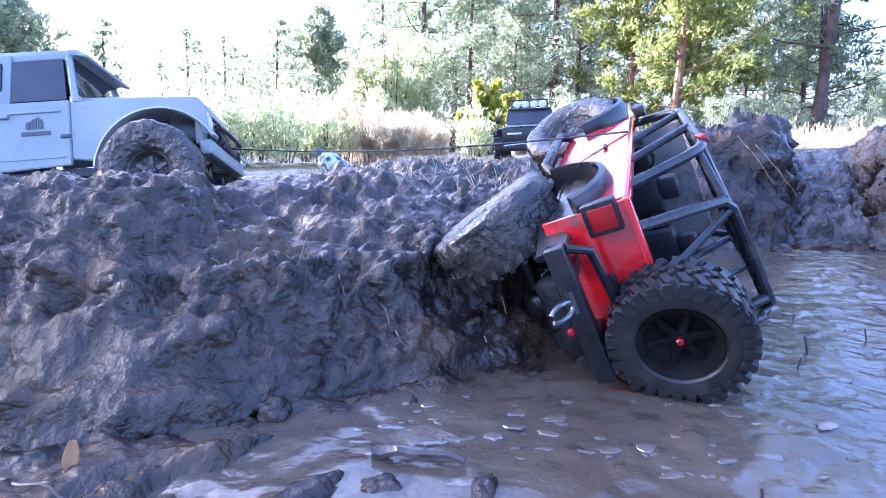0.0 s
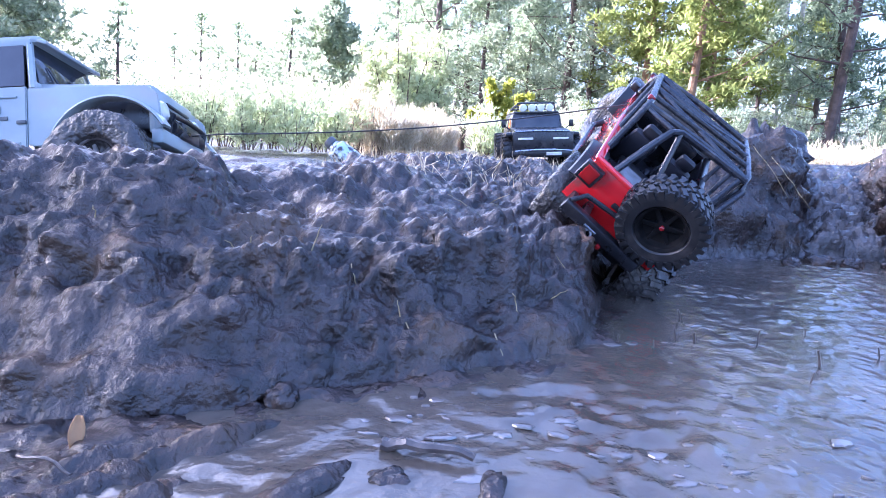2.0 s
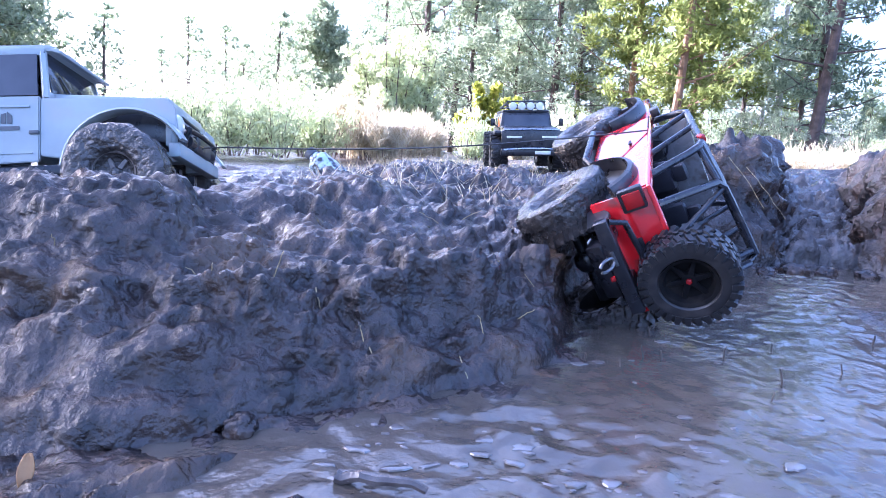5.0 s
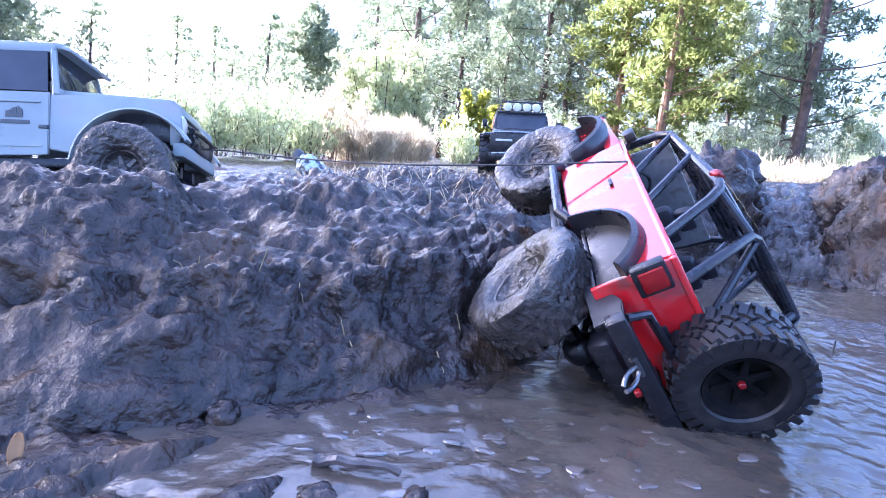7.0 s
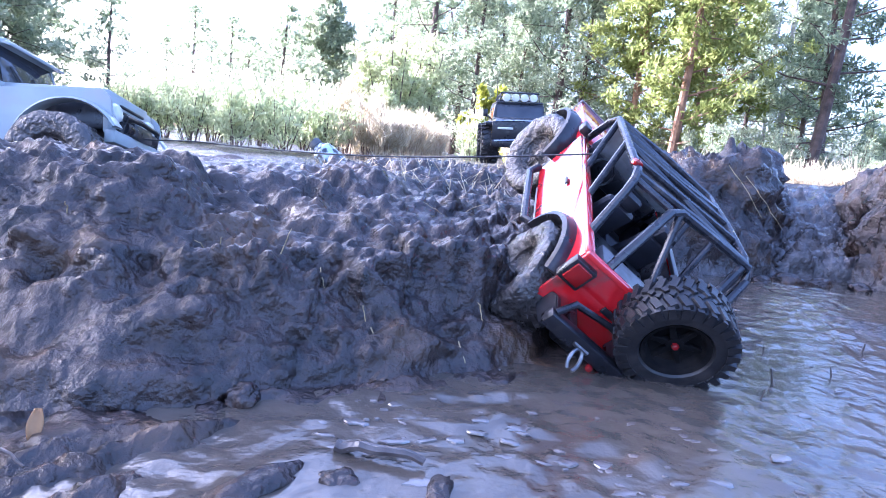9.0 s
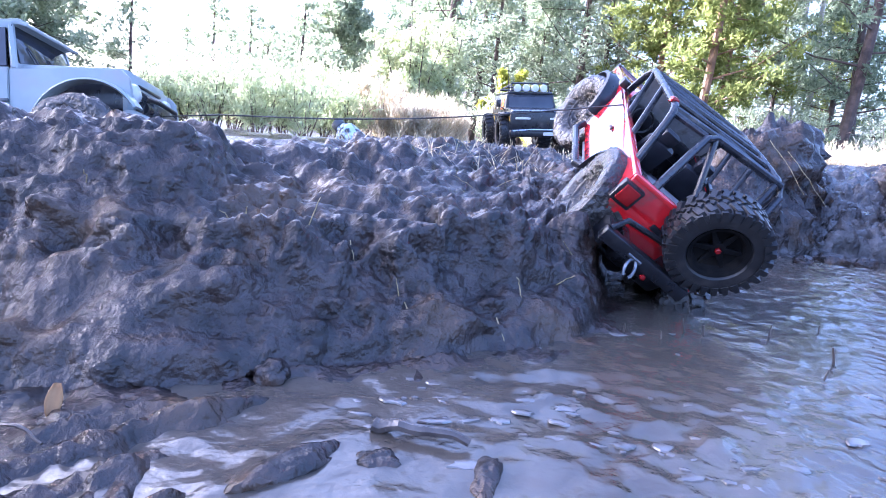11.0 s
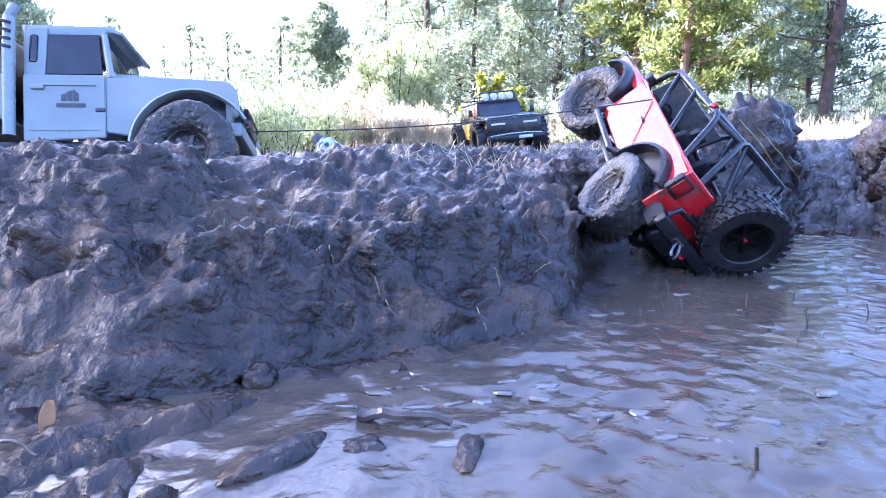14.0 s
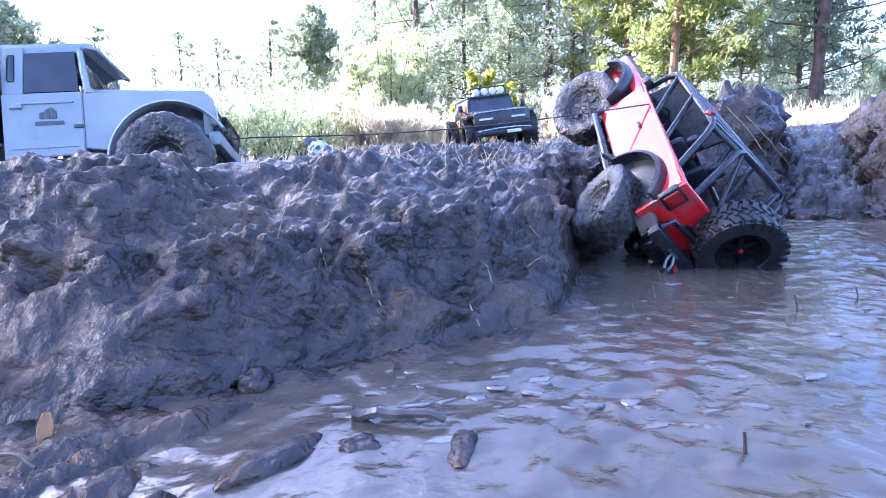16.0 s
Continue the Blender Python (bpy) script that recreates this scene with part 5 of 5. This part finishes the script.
CAR_ROWS = [
    (0, pose(0.073, 0.569, 0.066, 69.25, -15.47, 72.08)),
    (0.5, pose(0.096, 0.612, 0.065, 63.00, -17.44, 75.32)),
    (1, pose(0.119, 0.669, 0.062, 56.59, -21.65, 77.07)),
    (1.5, pose(0.174, 0.827, 0.072, 54.58, -22.66, 69.35)),
    (2, pose(0.175, 0.859, 0.082, 43.15, -22.70, 64.53)),
    (2.5, pose(0.163, 0.835, 0.081, 42.11, -19.22, 66.01)),
    (3, pose(0.170, 0.848, 0.082, 45.00, -17.43, 70.05)),
    (3.5, pose(0.183, 0.867, 0.081, 46.08, -18.54, 70.70)),
    (4, pose(0.175, 0.807, 0.078, 47.57, -17.22, 69.02)),
    (4.5, pose(0.188, 0.808, 0.093, 64.25, -18.79, 70.00)),
    (7, pose(0.150, 0.547, 0.046, 57.53, -20.52, 83.15)),
    (7.5, pose(0.142, 0.551, 0.039, 58.41, -24.52, 81.43)),
    (8, pose(0.133, 0.556, 0.026, 54.70, -23.45, 81.69)),
    (8.5, pose(0.125, 0.597, 0.015, 44.53, -27.01, 80.83)),
    (11, pose(0.171, 0.778, 0.050, 36.82, -24.46, 81.45)),
    (11.5, pose(0.161, 0.766, 0.049, 50.93, -24.18, 79.46)),
    (12, pose(0.228, 0.865, 0.084, 57.41, -20.32, 79.97)),
    (12.5, pose(0.253, 0.879, 0.070, 51.95, -24.48, 83.56)),
    (13, pose(0.250, 0.849, 0.053, 50.52, -27.09, 82.96)),
    (13.5, pose(0.262, 0.870, 0.050, 47.97, -27.94, 85.56)),
    (14, pose(0.262, 0.869, 0.049, 49.48, -29.31, 86.59)),
    (14.5, pose(0.254, 0.856, 0.035, 45.99, -31.55, 85.17)),
    (15, pose(0.266, 0.852, 0.041, 51.77, -29.38, 85.87)),
    (15.5, pose(0.274, 0.854, 0.038, 51.58, -28.26, 86.57)),
    (16, pose(0.264, 0.852, 0.028, 50.93, -30.54, 83.80)),
]
WHITE_ROWS = [
    (0, pose(-0.376, 0.905, 0.164, -13.4, -4.3, 6)),
    (0.5, pose(-0.378, 0.9, 0.163, -12.6, -4.6, 5.2)),
    (1, pose(-0.39, 0.911, 0.162, -12.2, -4.9, 5.8)),
    (1.5, pose(-0.4, 0.905, 0.162, -13, -6, 4.9)),
    (2, pose(-0.457, 0.911, 0.151, -12.5, -6, 3)),
    (2.5, pose(-0.477, 0.922, 0.148, -11.9, -7.2, 1.9)),
    (3, pose(-0.478, 0.927, 0.148, -12.4, -6.1, 3.7)),
    (3.5, pose(-0.481, 0.931, 0.147, -12.9, -6, 3.9)),
    (4, pose(-0.491, 0.955, 0.146, -12.9, -5.2, 4.8)),
    (4.5, pose(-0.402, 0.905, 0.158, -13.4, -4.6, 4.6)),
    (7, pose(-0.396, 0.942, 0.16, -11.7, -2.5, 6)),
    (7.5, pose(-0.394, 0.934, 0.162, -12.3, -2.8, 5.9)),
    (8, pose(-0.444, 0.94, 0.158, -12.7, -2.9, 4.9)),
    (8.5, pose(-0.524, 0.968, 0.146, -12.3, -4.4, 2.8)),
    (11, pose(-0.549, 1, 0.138, -10.3, -5.7, 4.7)),
    (11.5, pose(-0.478, 0.968, 0.146, -10.8, -5.2, 5.8)),
    (12, pose(-0.383, 0.942, 0.155, -12.4, -3.4, 9.2)),
    (12.5, pose(-0.387, 0.947, 0.156, -12, -2.3, 9.2)),
    (13, pose(-0.389, 0.951, 0.156, -12.2, -2, 8.9)),
    (13.5, pose(-0.385, 0.954, 0.158, -12, -1.9, 9.5)),
    (14, pose(-0.356, 0.956, 0.162, -13.3, -0.4, 11.3)),
    (14.5, pose(-0.372, 0.96, 0.161, -12.5, -1.3, 10.5)),
    (15, pose(-0.373, 0.962, 0.16, -12.6, -1.4, 10.2)),
    (15.5, pose(-0.37, 0.958, 0.16, -12.6, -1.3, 10.4)),
    (16, pose(-0.371, 0.959, 0.16, -12.8, -1.4, 10.1)),
]

YELLOW_ROWS = [
    (0, pose(0.280, 1.978, 0.138, 2, 2, -97)),
    (1, pose(0.245, 1.926, 0.123, 3, 0, -92)),
    (2, pose(0.259, 1.883, 0.122, 4, 2, -90)),
    (3, pose(0.265, 1.888, 0.122, 4, 2, -87)),
    (4.5, pose(0.273, 1.882, 0.143, 3, 2, -89)),
    (7, pose(0.268, 1.700, 0.156, 1, 3, -95)),
    (8, pose(0.265, 1.706, 0.147, 1, 3, -93)),
    (8.5, pose(0.248, 1.767, 0.175, 2, 3, -92)),
    (11, pose(0.213, 1.916, 0.146, 4, 2, -84)),
    (11.5, pose(0.247, 1.977, 0.141, 5, 2, -80)),
    (12, pose(0.253, 2.018, 0.150, 6, 0, -76)),
    (12.5, pose(0.262, 1.991, 0.137, 7, 0, -74)),
    (13.5, pose(0.222, 1.990, 0.130, 7, 0, -76)),
    (14.5, pose(0.205, 1.987, 0.138, 5, 0, -80)),
    (15, pose(0.201, 1.987, 0.139, 5, 0, -80)),
    (16, pose(0.204, 1.986, 0.138, 5, 0, -82)),
]


def rope_rows():
    rows = []
    for (t, car), (_, truck) in zip(CAR_ROWS, WHITE_ROWS):
        b = car @ Vector((0.150, 0.068, 0.114))
        a = truck @ Vector((0.058, -0.006, 0.022))
        x = (a - b).normalized()
        y = Vector((0, 0, 1)).cross(x).normalized()
        rot = Matrix((x, y, x.cross(y))).transposed().to_4x4()
        rows.append((t, Matrix.Translation(b) @ rot))
    return rows


# how the suspension moves: seconds, travel up, lean of the axle, steer
REAR_LEFT = [(0, -0.012, -16, 0), (1, 0.006, -6, 0), (2, 0.008, -8, 0), (4.5, 0.004, -8, 0), (7, -0.012, -15, 0), (8, -0.006, -11, 0), (8.5, 0.015, -3, 0), (11, 0.040, -2, 0), (11.5, 0.034, -2, 0), (12, 0.014, -6, 0), (12.5, 0.010, -6, 0), (13.5, 0.012, -8, 0),
             (14.5, 0.004, -13, -4), (15, -0.004, -12, -4), (16, 0.0, -15, -6)]
FRONT_LEFT = [(0, 0.012, 0, 0), (1, 0.0, 0, 8), (2, 0.0, 0, 0), (3, 0.0, 0, 0), (4, 0.0, 0, -6), (4.5, -0.012, -8, -22), (7, -0.012, 0, 0), (8.5, 0.008, 0, 4), (11, 0.012, 0, 2), (11.5, -0.004, 0, 0), (13.5, 0.0, 0, 4), (14.5, 0.004, 0, 4), (15, -0.006, -6, -26), (15.5, -0.006, -4, -18), (16, -0.008, 0, 4)]


def rolling(rows, wheels, radius):
    """Turns each wheel about its axle by the way that its car rolls, and moves it on its suspension."""
    times = np.array([t for t, _ in rows])
    path = np.array([m.translation for _, m in rows])
    ahead = np.array([m.to_3x3() @ Vector((1, 0, 0)) for _, m in rows])
    ts = np.round(np.arange(0, 16.01, 0.2), 2)
    at = np.stack([np.interp(ts, times, path[:, k]) for k in range(3)], 1)
    way = np.stack([np.interp(ts, times, ahead[:, k]) for k in range(3)], 1)
    roll = np.degrees(np.concatenate([[0], np.cumsum((np.diff(at, axis=0) * way[1:]).sum(1))]) / radius)
    for w, sway in wheels:
        start = w.matrix_basis.copy()
        side = 1 if start.to_3x3().col[1].y > 0 else -1
        hub, rot = Matrix.Translation(start.translation), start.to_3x3().to_4x4()
        path_rows = []
        for t, a in zip(ts.tolist(), roll.tolist()):
            up, lean, steer = [float(np.interp(t, [r[0] for r in sway], [r[k] for r in sway])) for k in (1, 2, 3)] if sway else (0, 0, 0)
            path_rows.append((t, pose(0, 0, up) @ hub @ pose(0, 0, 0, lean, 0, steer) @ rot @ pose(0, 0, 0, 0, side * a, 0)))
        walk(w, path_rows)


def motions():
    walk(crawler, CAR_ROWS)
    walk(pickup, WHITE_ROWS)
    rolling(CAR_ROWS, ((wheel_rr, None), (wheel_rl, REAR_LEFT), (wheel_fl, FRONT_LEFT), (wheel_fr, None)), 0.061)
    rolling(WHITE_ROWS, [(w, None) for w in pickup_wheels], 0.062)
    walk(yellow_truck, YELLOW_ROWS)
    walk(rope, rope_rows())


motions()
